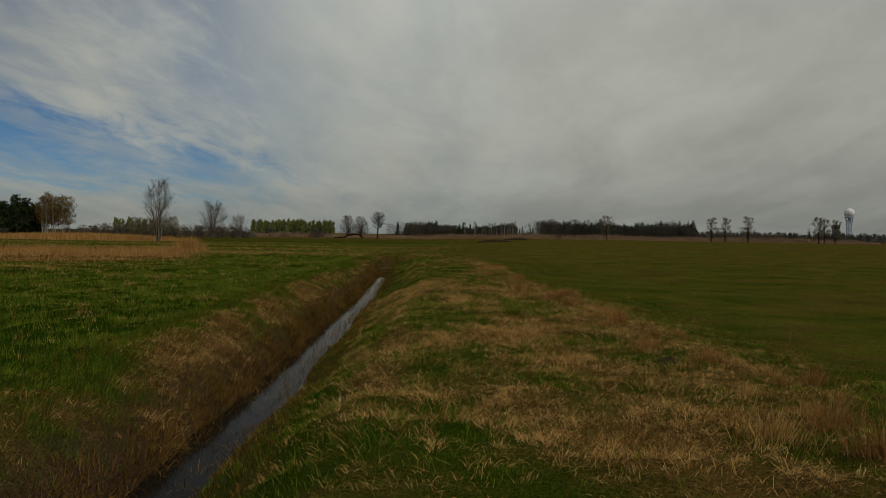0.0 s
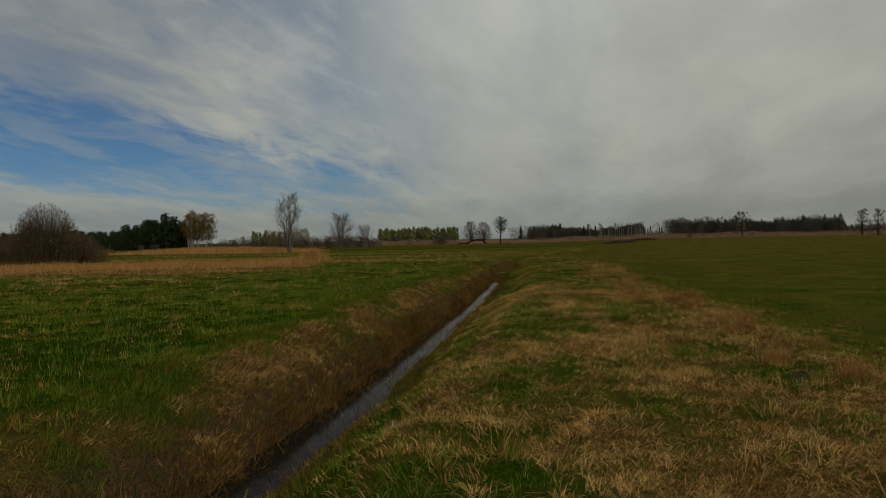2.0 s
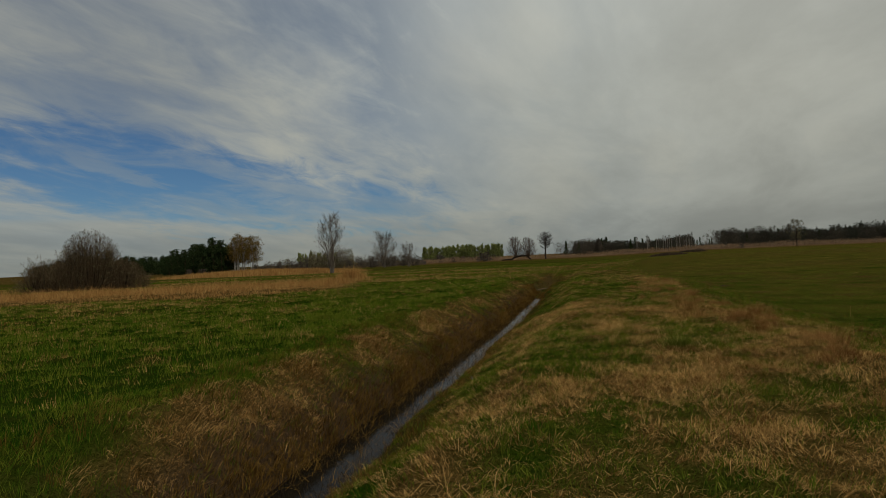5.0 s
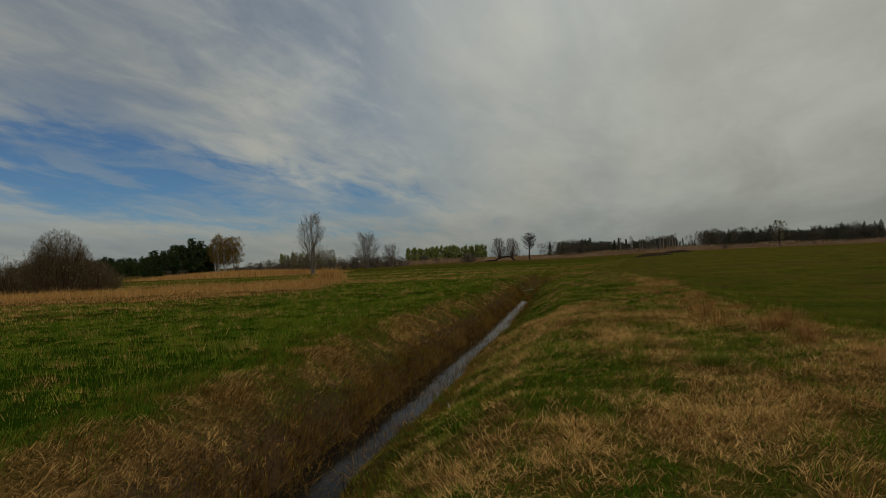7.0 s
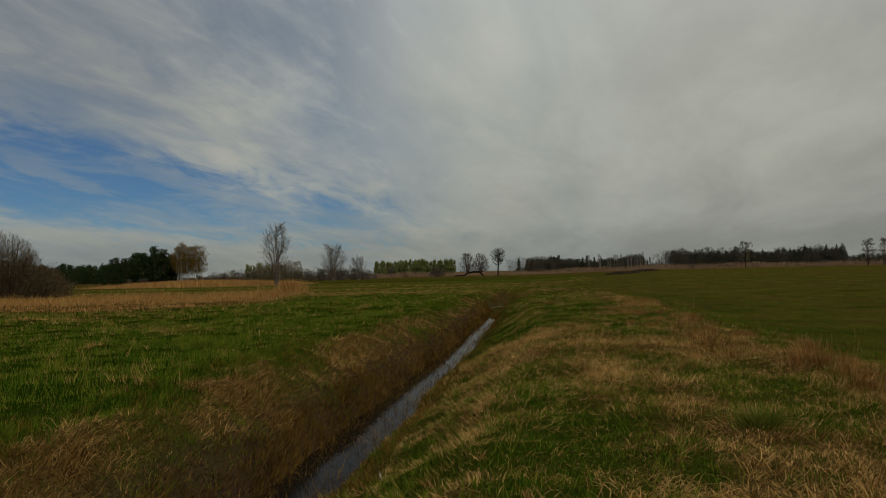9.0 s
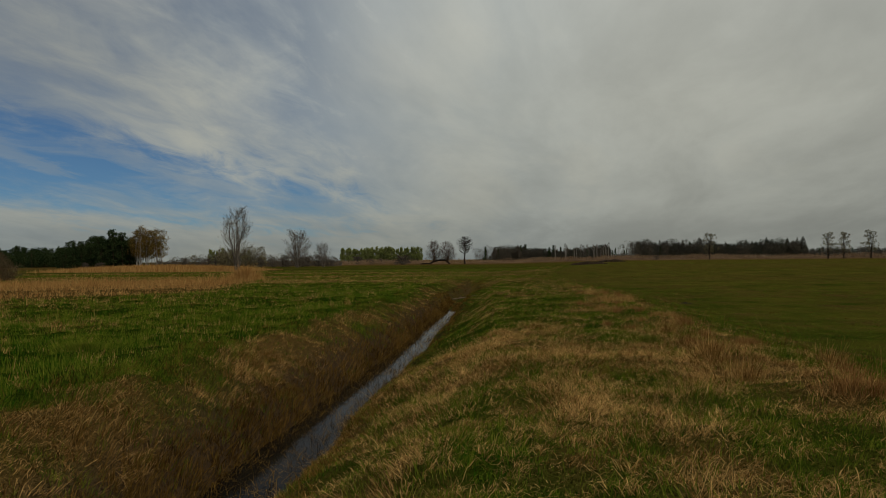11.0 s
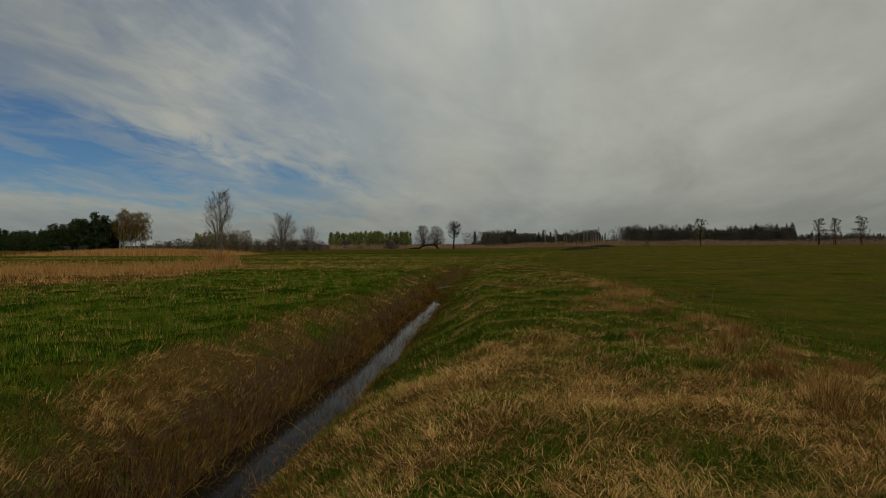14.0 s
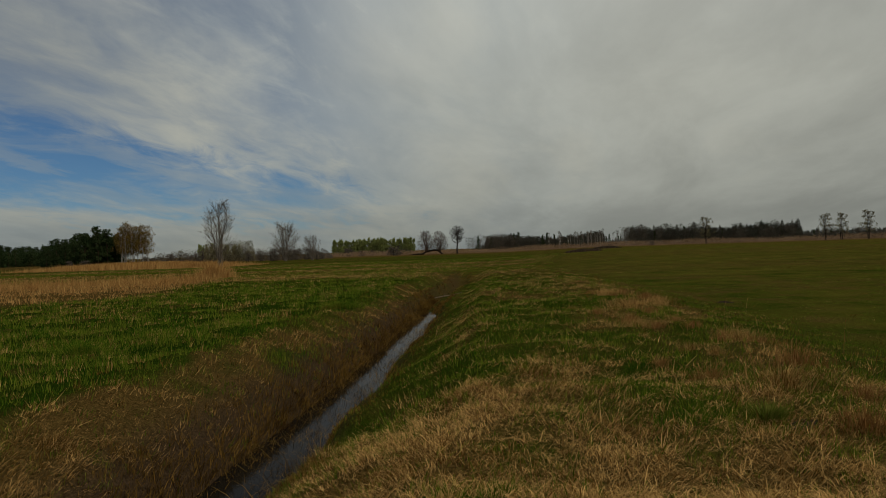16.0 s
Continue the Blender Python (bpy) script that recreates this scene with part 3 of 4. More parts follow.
def reeds():
    rng = np.random.RandomState(5)
    n = 64000
    x, y = -75 + rng.rand(n) * 62, 28 + rng.rand(n) * 62
    keep = rng.rand(n) < reed_strip(x, y)
    x, y = x[keep], y[keep]
    clump = vnoise(x, y, 3.0, 14)
    r = np.hypot(x, y)
    back = step(r, 52, 66)
    h = rng.uniform(0.2, 0.75, len(x)) * (0.25 + 0.8 * clump) * (0.55 + 1.20 * back)
    P = np.stack([x, y, terrain(x, y) - 0.02], 1)
    me = blade_mesh("reeds", P, h, rng.uniform(0.025, 0.06, len(x)), rng.uniform(0, 0.9, len(x)), rng.uniform(0, 0.4, len(x)), rng.uniform(0, 6.3, len(x)), rng, np.ones(len(x), bool))
    tagged(link_mesh("reed_bed", me, REED), "orange-brown dry reeds in a wet strip of meadow", "reeds", kind="stuff")
    a, q = rng.uniform(0, 6.28, 1500), np.abs(rng.normal(0, 0.75, 1500))
    x, y = -31.3 + np.cos(a) * q * 1.3, 76.0 + np.sin(a) * q * 1.6
    P = np.stack([x, y, terrain(x, y) - 0.02], 1)
    me = blade_mesh("reed_clump", P, rng.uniform(0.8, 2.0, 1500) * np.exp(-(q / 1.7) ** 2), rng.uniform(0.02, 0.045, 1500), rng.uniform(0, 0.5, 1500), rng.uniform(0, 0.3, 1500), a, rng)
    tagged(link_mesh("reed_clump", me, REED), "tall feathery clump of orange dry reeds", "reeds", kind="stuff")
    # the raised bed of taller reeds in front of the wood
    n = 26000
    t = rng.rand(n)
    x = -126 + 52 * t + rng.normal(0, 1.5, n)
    y = 178 - 8 * t + rng.normal(0, 7, n)
    tall = np.sin(np.clip(t, 0, 1) * np.pi) ** 0.5
    P = np.stack([x, y, terrain(x, y) - 0.05], 1)
    me = blade_mesh("reeds", P, rng.uniform(0.9, 2.0, n) * tall, rng.uniform(0.1, 0.2, n), rng.uniform(0, 0.4, n), rng.uniform(0, 0.2, n), rng.uniform(0, 6.3, n), rng, np.ones(n, bool))
    tagged(link_mesh("reed_bed", me, REED), "tall rust-coloured reed bed below the birches", "reeds", kind="stuff")


reeds()


# ---- trees ----
def tubes(segs, sides=4):
    """Tapered tubes for a list of (start, end, radius, radius)."""
    A = np.array([s[0] for s in segs], float)
    B = np.array([s[1] for s in segs], float)
    ra, rb = np.array([s[2] for s in segs]), np.array([s[3] for s in segs])
    way = B - A
    way /= np.linalg.norm(way, axis=1)[:, None] + 1e-9
    ref = np.where(np.abs(way[:, 2:3]) > 0.9, np.array([[1.0, 0, 0]]), np.array([[0, 0, 1.0]]))
    u = np.cross(way, ref)
    u /= np.linalg.norm(u, axis=1)[:, None] + 1e-9
    v = np.cross(way, u)
    ring = []
    for base, r in ((A, ra), (B, rb)):
        for k in range(sides):
            a = 2 * np.pi * k / sides
            ring.append(base + (u * np.cos(a) + v * np.sin(a)) * r[:, None])
    V = np.stack(ring, 1).reshape(-1, 3)
    k0 = (np.arange(len(segs)) * 2 * sides)[:, None]
    T = []
    for k in range(sides):
        j = (k + 1) % sides
        T += [k0 + (k, j, sides + j), k0 + (k, sides + j, sides + k)]
    return V, np.stack(T, 1).reshape(-1, 3)


def tube_mesh(name, segs, sides=4):
    return raw_mesh(name, *tubes(segs, sides))


def grow(rng, start, way, length, radius, depth, segs, splits=3, spread=0.55, up=0.25, shrink=0.66, bits=3):
    """Grows one limb and, from it, its own limbs; depth 0 ends in twigs."""
    p, way = np.array(start, float), np.array(way, float)
    r = radius
    for i in range(bits):
        way = way + rng.normal(0, 0.10, 3) + np.array([0, 0, up * 0.3])
        way /= np.linalg.norm(way)
        q = p + way * length / bits
        r2 = max(radius * (1 - 0.55 * (i + 1) / bits), 0.006)
        segs.append((p, q, r, r2, depth))
        if depth > 0 and i > 0 or depth > 0 and bits == 1:
            for _ in range(splits if i == bits - 1 else max(1, splits - 1)):
                side = rng.normal(0, 1, 3)
                side -= way * side.dot(way)
                side /= np.linalg.norm(side) + 1e-9
                w = way * math.cos(spread) + side * math.sin(spread) * rng.uniform(0.7, 1.2) + np.array([0, 0, up])
                grow(rng, q, w / np.linalg.norm(w), length * shrink * rng.uniform(0.75, 1.15), r2 * 0.62, depth - 1, segs, splits, spread, up, shrink, max(2, bits - 2))
        p, r = q, r2


def scatter_leaves(name, centres, size, rng, flat=0.0):
    """Loose triangles round the given places."""
    n = len(centres)
    a = rng.normal(0, 1, (n, 3))
    b = rng.normal(0, 1, (n, 3))
    a[:, 2] *= 1 - flat
    b[:, 2] *= 1 - flat
    a /= np.linalg.norm(a, axis=1)[:, None]
    b /= np.linalg.norm(b, axis=1)[:, None]
    s = (size * rng.uniform(0.6, 1.4, n))[:, None]
    V = np.stack([centres - a * s * 0.5, centres + a * s * 0.5, centres + b * s], 1).reshape(-1, 3)
    return raw_mesh(name, V, np.arange(n * 3).reshape(-1, 3))


def twig_cloud(name, P, centre, length, width, rng):
    """Fine twigs at the given places, pointing up and away from the crown's middle."""
    n = len(P)
    a = np.arctan2(P[:, 1] - centre[1], P[:, 0] - centre[0]) + rng.normal(0, 0.9, n)
    return blade_mesh(name, P, length * rng.uniform(0.5, 1.3, n), np.full(n, width), rng.uniform(0.1, 1.0, n), rng.uniform(0.0, 0.3, n), a, rng)


def base_empty(name, x, y, label, category, group="", sink=0.05):
    e = new(name)
    e.empty_display_size = 0.5
    e.location = (x, y, float(terrain(x, y, False)) - sink)
    return tagged(e, label, category, group)


def crown_half(kind, f):
    """Half the crown's width at the part f of its height, 1 at the widest."""
    if kind == "oval":
        return 0.06 + 0.94 * math.sin(math.pi * min(max((f - 0.10) / 0.92, 0.0), 1.0) ** 0.85) ** 0.75
    if kind == "ball":
        return math.sqrt(max(0.01, 1 - ((f - 0.68) / 0.33) ** 2))
    if kind == "fan":
        return math.sqrt(max(0.02, 1 - max(0.0, (f - 0.42) / 0.60) ** 2)) * min(1.0, 0.14 + f * 1.9)
    return math.sqrt(max(0.02, 1 - f * f * 0.97))


def fan_limbs(rng, height, half, kind, stems, boughs, thick, lean=0.0, low=0.24, rise=0.55):
    """Stems that rise from one foot and part upwards, with ascending boughs and twigs that fill the crown's outline."""
    segs, lines = [], []
    for k in range(stems):
        a = 2 * math.pi * (k + rng.uniform(-0.25, 0.25)) / stems
        out = half * crown_half(kind, 0.72) * rng.uniform(0.25, 0.75) * (k > 0)
        top = height * (1.0 if k == 0 else rng.uniform(0.82, 0.98))
        foot = np.array([math.cos(a), math.sin(a), 0]) * 0.12 * stems ** 0.5 * (stems > 1)
        pts = []
        for t in np.linspace(0, 1, 8):
            w = out * t ** 1.25
            pts.append(foot + np.array([math.cos(a) * w + lean * t, math.sin(a) * w, top * t]) + rng.normal(0, 0.012 * height, 3) * (0 < t < 1))
        lines.append(pts)
        for n, (p, q) in enumerate(zip(pts, pts[1:])):
            segs.append((p, q, thick * (1 - n / 7.6), thick * (1 - (n + 1) / 7.6), 2))
    for _ in range(boughs):
        pts = lines[rng.randint(stems)]
        f = low + (0.97 - low) * rng.rand() ** 0.8
        a, w = rng.uniform(0, 6.28), half * crown_half(kind, f) * rng.uniform(0.45, 1.0) ** 0.5
        end = np.array([math.cos(a) * w + lean * f, math.sin(a) * w, f * height])
        reach = max(0.05, f - (0.06 + rise * w / height) * rng.uniform(0.8, 1.3))
        t = min(reach * height / pts[-1][2], 0.99) * 7
        p = pts[int(t)] + (pts[int(t) + 1] - pts[int(t)]) * (t - int(t))
        bow = p + (end - p) * 0.5 + np.array([math.cos(a), math.sin(a), -0.3]) * 0.08 * np.linalg.norm(end - p)
        r = thick * (0.34 - 0.16 * f)
        segs += [(p, bow, r, r * 0.75, 1), (bow, end, r * 0.75, r * 0.4, 1)]
        for _ in range(5):
            b = bow + (end - bow) * rng.uniform(-0.4, 1.0)
            way = np.array([math.cos(a) * 0.5, math.sin(a) * 0.5, 0.75]) + rng.normal(0, 0.45, 3)
            way *= height * rng.uniform(0.03, 0.075) / np.linalg.norm(way)
            segs += [(b, b + way, r * 0.42, r * 0.25, 0), (b + way, b + way * 1.7 + rng.normal(0, 0.012, 3) * height, r * 0.25, r * 0.14, 0)]
    return segs


def open_tree(x, y, height, half, kind, stems, boughs, thick, seed, label, name="bare_tree", bark=BARK_GREY, twig=TWIG, lean=0.0, low=0.24, rise=0.55):
    rng = np.random.RandomState(seed)
    e = base_empty(name, x, y, label, "tree")
    segs = fan_limbs(rng, height, half, kind, stems, boughs, thick, lean, low, rise)
    link_mesh("trunk", tube_mesh("trunk", [g[:4] for g in segs if g[4] == 2], 6), bark, e)
    for n, label_of in ((1, ""), (0, "leafless fine twigs")):
        link_mesh("bough" if n else "crown", tube_mesh("crown", [(a, b, max(r0, 0.022), max(r1, 0.014)) for a, b, r0, r1, g in segs if g == n], 3), bark if n else twig, e, label_of)
    return e


open_tree(-72.3, 158.6, 13.9, 3.6, "oval", 6, 120, 0.16, 3, "tall leafless grey tree with several upright stems beside reeds", low=0.30)
open_tree(-92.0, 243.0, 12.8, 5.4, "fan", 9, 190, 0.16, 8, "leafless broad willow with many stems at the field edge", low=0.20)
open_tree(-84.0, 246.0, 8.4, 3.6, "fan", 7, 110, 0.13, 9, "low leafless willow beside a taller one", low=0.20)


def bent_willow():
    rng = np.random.RandomState(4)
    e = base_empty("bent_willow", -60.5, 336.0, "split willow with arched trunk and fan of bare shoots", "tree")
    arch = []
    pts = [np.array(p, float) for p in ((-5.5, 0, 0.2), (-3.5, 0, 1.4), (-0.5, 0, 2.0), (2.0, 0, 1.9), (3.8, 0, 0.2))]
    for a, b in zip(pts, pts[1:]):
        arch.append((a, b, 0.42, 0.38, 9))
    segs = []
    for mid, half, tall in ((-3.3, 4.9, 9.4), (2.6, 4.7, 9.2)):
        for p, q, r0, r1, g in fan_limbs(rng, tall, half, "dome", 12, 130, 0.13, 0.0, 0.12, 0.6):
            o = np.array([mid, 0, 1.3])
            segs.append((p + o, q + o, max(r0, 0.035), max(r1, 0.022), g))
    link_mesh("trunk", tube_mesh("trunk", [s[:4] for s in arch], 8), BARK_DARK, e)
    link_mesh("crown", tube_mesh("crown", [s[:4] for s in segs], 3), BARK_PINE, e, "fan of bare brown shoots")
    log = base_empty("fallen_log", -67.5, 335.0, "dark fallen willow trunk lying in the field", "log")
    link_mesh("stem", tube_mesh("stem", [(np.array((-2.5, 0, 0.25)), np.array((0.5, 0.2, 0.5)), 0.25, 0.32), (np.array((0.5, 0.2, 0.5)), np.array((2.8, 0, 0.35)), 0.32, 0.22)], 8), BARK_DARK, log)


bent_willow()


def willow_bush():
    """The broad dome of a shrub: hundreds of stems fanning from one stool, with buds on the twigs."""
    rng = np.random.RandomState(15)
    e = base_empty("willow_bush", -77.0, 88.0, "large rounded leafless willow bush with brown twigs", "bush")
    across, deep = np.array([0.745, 0.667, 0.0]), np.array([-0.667, 0.745, 0.0])
    segs = []
    for i in range(320):
        low = i % 3 == 0
        mid, a, c = ((4.6, 3.8, 4.3) if i % 2 else (-4.6, 3.0, 4.6)) if low else (0.8, 4.7, 8.6)
        t = rng.uniform(-1, 1)
        u, v = rng.uniform(-1, 1), rng.uniform(-1, 1)
        if u * u + v * v > 1:
            u, v = u * 0.6, v * 0.6
        w = math.sqrt(max(0.03, 1 - u * u - v * v)) * rng.uniform(0.5, 0.93)
        foot = across * (mid + u * a * 0.3) + deep * v * 1.2
        end = across * (mid + u * a) + deep * v * 4.0 + np.array([0, 0, w * c])
        bow = foot + (end - foot) * 0.5 + across * u * 0.7 + np.array([0, 0, -0.1 * c * (1 - w)])
        segs += [(foot, bow, 0.07, 0.05, 2), (bow, end, 0.05, 0.02, 2)]
        for _ in range(7):
            k = rng.rand()
            p = bow + (end - bow) * k if rng.rand() < 0.75 else foot + (bow - foot) * k
            way = (end - foot) / np.linalg.norm(end - foot) + rng.normal(0, 0.45, 3) + np.array([0, 0, 0.25])
            grow(rng, p, way / np.linalg.norm(way), rng.uniform(0.6, 1.2), 0.022, 1, segs, 2, 0.5, 0.2, 0.7, 2)
    segs = [(a, b, max(r0, 0.016), max(r1, 0.010), g) for a, b, r0, r1, g in segs if b[2] > 0.0]
    tips = np.array([s[1] for s in segs if s[4] < 2])
    tips = tips[rng.rand(len(tips)) < 0.8]
    dome = []
    for mid, a, b, c, n in ((0.9, 4.8, 4.2, 8.5, 17000), (-0.4, 5.6, 4.2, 5.0, 12000), (4.8, 3.9, 3.0, 4.2, 11000), (-4.4, 3.2, 3.0, 4.4, 6000)):
        v = rng.normal(0, 1, (n, 3))
        v[:, 2] = np.abs(v[:, 2])
        v *= (rng.rand(n) ** 0.45 / np.linalg.norm(v, axis=1))[:, None]
        dome.append(np.outer(mid + v[:, 0] * a, across) + np.outer(v[:, 1] * b, deep) + np.outer(v[:, 2] * c, (0, 0, 1)))
    dome = np.concatenate(dome)
    tagged(link_mesh("spray", twig_cloud("spray", dome, (0, 0), 0.42, 0.030, rng), TWIG_BROWN, e), kind="stuff")
    tagged(link_mesh("stool", tube_mesh("stool", [s[:4] for s in segs if s[4] >= 2], 4), BARK_DARK, e), kind="stuff")
    tagged(link_mesh("twig_mass", tube_mesh("twig_mass", [s[:4] for s in segs if s[4] < 2], 3), TWIG_BROWN, e), kind="stuff")
    tagged(link_mesh("bud_mass", scatter_leaves("bud_mass", tips + rng.normal(0, 0.15, tips.shape), 0.13, rng), LEAF_OLIVE, e, "olive-brown spring buds"), kind="stuff")


willow_bush()


def crown_cloud(kind, seed):
    """Places of the leaf clumps of one crown, height 1 at its top."""
    rng = np.random.RandomState(seed)
    pts = []
    if kind == "pine":
        for _ in range(52):
            z = rng.uniform(0.12, 0.97)
            rad = 0.22 * (1.05 - z) ** 0.5 * rng.uniform(0.3, 1.15)
            a = rng.uniform(0, 6.28)
            c = np.array([math.cos(a) * rad, math.sin(a) * rad, z])
            pts.append(c + rng.normal(0, 1, (26, 3)) * np.array([0.035, 0.035, 0.020]))
    elif kind == "spruce":
        for k in range(18):
            z = 0.06 + 0.92 * k / 17
            for _ in range(5):
                a, rad = rng.uniform(0, 6.28), 0.18 * (1.02 - z) * rng.uniform(0.5, 1.1)
                pts.append(np.array([math.cos(a) * rad, math.sin(a) * rad, z]) + rng.normal(0, 1, (9, 3)) * np.array([0.025, 0.025, 0.014]))
    elif kind == "poplar":
        for _ in range(34):
            z = rng.uniform(0.10, 0.98)
            a, rad = rng.uniform(0, 6.28), 0.13 * math.sin(min(1.0, z * 1.1 + 0.1) * 2.9) ** 0.6 * rng.uniform(0.2, 1.1)
            pts.append(np.array([math.cos(a) * rad, math.sin(a) * rad, z]) + rng.normal(0, 1, (22, 3)) * np.array([0.022, 0.022, 0.04]))
    elif kind in ("birch", "ovate"):
        for _ in range(64):
            z = rng.uniform(0.30, 0.99)
            a, rad = rng.uniform(0, 6.28), (0.20 if kind == "birch" else 0.33) * math.sin(math.pi * min(1.0, (z - 0.20) / 0.82)) ** 0.55 * rng.uniform(0.1, 1.05)
            pts.append(np.array([math.cos(a) * rad, math.sin(a) * rad, z]) + rng.normal(0, 1, (26, 3)) * np.array([0.024, 0.024, 0.028]))
    elif kind == "round":
        for _ in range(36):
            z = rng.uniform(0.22, 0.97)
            a, rad = rng.uniform(0, 6.28), 0.31 * math.sin(min(1.0, z) * 2.8) ** 0.5 * rng.uniform(0.15, 1.15)
            pts.append(np.array([math.cos(a) * rad, math.sin(a) * rad, z]) + rng.normal(0, 1, (34, 3)) * np.array([0.047, 0.047, 0.045]))
    else:
        for _ in range(26):
            z = rng.uniform(0.05, 0.9)
            a, rad = rng.uniform(0, 6.28), 0.62 * math.sqrt(max(0.02, 1 - z * z)) * rng.uniform(0.1, 1.0)
            pts.append(np.array([math.cos(a) * rad, math.sin(a) * rad, z]) + rng.normal(0, 1, (24, 3)) * np.array([0.10, 0.10, 0.06]))
    return np.concatenate(pts), rng


def leafy_tree(name, kind, height, seed, bark, leaf, label, leaf_size, category="tree", group="", trunk=0.012, stems=1, twigs=0):
    """One far tree about its own origin; place it with copy_thing."""
    e = new(name)
    tagged(e, label, category, group)
    P, rng = crown_cloud(kind, seed)
    P = P * height
    P[:, 2] = np.maximum(P[:, 2], 0.15)
    segs = []
    for k in range(stems):
        o = np.array([rng.normal(0, 0.05), rng.normal(0, 0.05), 0]) * height * (stems > 1)
        w = np.array([rng.normal(0, 0.05), rng.normal(0, 0.05), 1.0])
        p, stem = o, []
        for t0, t1 in ((0, 0.35), (0.35, 0.7), (0.7, 0.93)):
            q = o + w * height * t1 + np.array([rng.normal(0, 0.01), rng.normal(0, 0.01), 0]) * height
            stem.append((p, q, height * trunk * (1.02 - t0), height * trunk * (1.02 - t1)))
            p = q
        link_mesh("trunk", tube_mesh("trunk", stem, 5), bark, e)
        segs += stem
    boughs = []
    for _ in range(14 + twigs):
        c = P[rng.randint(len(P))]
        g = segs[rng.randint(len(segs))]
        b = g[0] + (g[1] - g[0]) * rng.rand()
        if c[2] > b[2]:
            boughs.append((b, c, height * trunk * 0.35, height * trunk * 0.10))
    tagged(link_mesh("boughs", tube_mesh("boughs", boughs, 4), bark, e), kind="stuff")
    link_mesh("crown", scatter_leaves("crown", P, leaf_size, rng), leaf, e)
    return e


def plant(protos, spots, seed):
    """Copies of the given trees at (x, y, scale); the first spots take the trees themselves."""
    rng = np.random.RandomState(seed)
    for i, (x, y, s) in enumerate(spots):
        z = float(terrain(x, y, False)) - 0.08
        m = pose(x, y, z, 0, 0, rng.uniform(0, 360))
        if i < len(protos):
            protos[i].matrix_basis = m @ Matrix.Diagonal((s, s, s, 1))
        else:
            src = protos[rng.randint(len(protos))]
            keep = src.scale.copy()
            src.scale = (s, s, s * rng.uniform(0.92, 1.1))
            copy_thing(src, m)
            src.scale = keep


def ring(az, dist, eye=(-0.6, 9.0)):
    """A place by compass degrees and metres from the middle of the walk."""
    return eye[0] + math.sin(radians(az)) * dist, eye[1] + math.cos(radians(az)) * dist


def row(az0, az1, d0, d1, n, size0, size1, seed, jitter=0.9):
    rng = np.random.RandomState(seed)
    out = []
    for i in range(n):
        t = (i + 0.5 + rng.uniform(-jitter, jitter)) / n
        x, y = ring(az0 + (az1 - az0) * t, rng.uniform(d0, d1))
        out.append((x, y, rng.uniform(size0, size1)))
    return out


pines = [leafy_tree("pine", "pine", 1.0 * 14, 30 + k, BARK_PINE, NEEDLE, "dark green Scots pine at the wood's edge", 0.55, group="pine wood") for k in range(3)]
spruces = [leafy_tree("spruce", "spruce", 12, 40 + k, BARK_PINE, NEEDLE, "narrow dark spruce among bare trees", 0.5, group="far wood") for k in range(2)]
birches = [leafy_tree("birch", "birch", 17, 50 + k, BARK_BIRCH, LEAF_RUST, "birch with white stems and rusty young leaves", 0.34, group="birch grove", trunk=0.007, stems=3) for k in range(2)]
poplars = [leafy_tree("poplar", "poplar", 12, 60 + k, BARK_GREY, LEAF_FRESH, "slim poplar in fresh light green leaf", 0.85, group="poplar plantation") for k in range(2)]
greys = [leafy_tree("bare_wood_tree", "round", 12, 70 + k, BARK_PINE, LEAF_GREY, "grey-brown leafless tree in a distant wood", 0.24, group="far wood", trunk=0.008) for k in range(3)]
whites = [leafy_tree("young_birch", "poplar", 12, 75 + k, BARK_BIRCH, LEAF_GREY, "young bare birch with a white stem", 0.22, group="far wood", trunk=0.012) for k in range(2)]
lone = [leafy_tree("field_tree", "ovate", 10, 80 + k, BARK_DARK, LEAF_OLIVE, "lone tree with thin olive crown in the field", 0.24, group="field trees", trunk=0.014, stems=2, twigs=30) for k in range(2)]
shrubs = [leafy_tree("shrub", "bush", 2.6, 90 + k, BARK_DARK, LEAF_GREY, "low brown shrub at the meadow's edge", 0.20, "shrub", "field shrubs", 0.02, 3, 10) for k in range(2)]

open_tree(-50.2, 338.0, 12.6, 3.9, "ball", 1, 95, 0.42, 12, "dark lone tree with knotted rounded crown", bark=BARK_DARK, twig=BARK_DARK, low=0.44, rise=0.12)
# pine wood and birches
plant(pines, row(-37.6, -35.7, 335, 350, 8, 0.60, 0.78, 1) + row(-35.8, -32.7, 330, 350, 12, 0.82, 0.98, 31) + row(-44.5, -38.2, 400, 430, 22, 0.62, 0.74, 2) + row(-37.2, -35.5, 355, 375, 6, 0.7, 0.85, 3) + row(-35.8, -32.9, 355, 375, 9, 0.92, 1.06, 32)
      + row(-45, -37, 440, 470, 18, 0.66, 0.8, 4) + [ring(-33.6, 333) + (1.0,), ring(-34.2, 331) + (1.05,)], 1)
plant(birches, row(-32.9, -31.0, 322, 334, 15, 0.72, 1.0, 5), 2)
# poplar plantation
plant(poplars, row(-18.1, -12.0, 640, 655, 40, 0.84, 1.08, 6) + row(-18.0, -12.1, 660, 680, 26, 1.0, 1.1, 7) + row(-28.0, -24.9, 520, 540, 14, 0.75, 0.85, 8), 3)
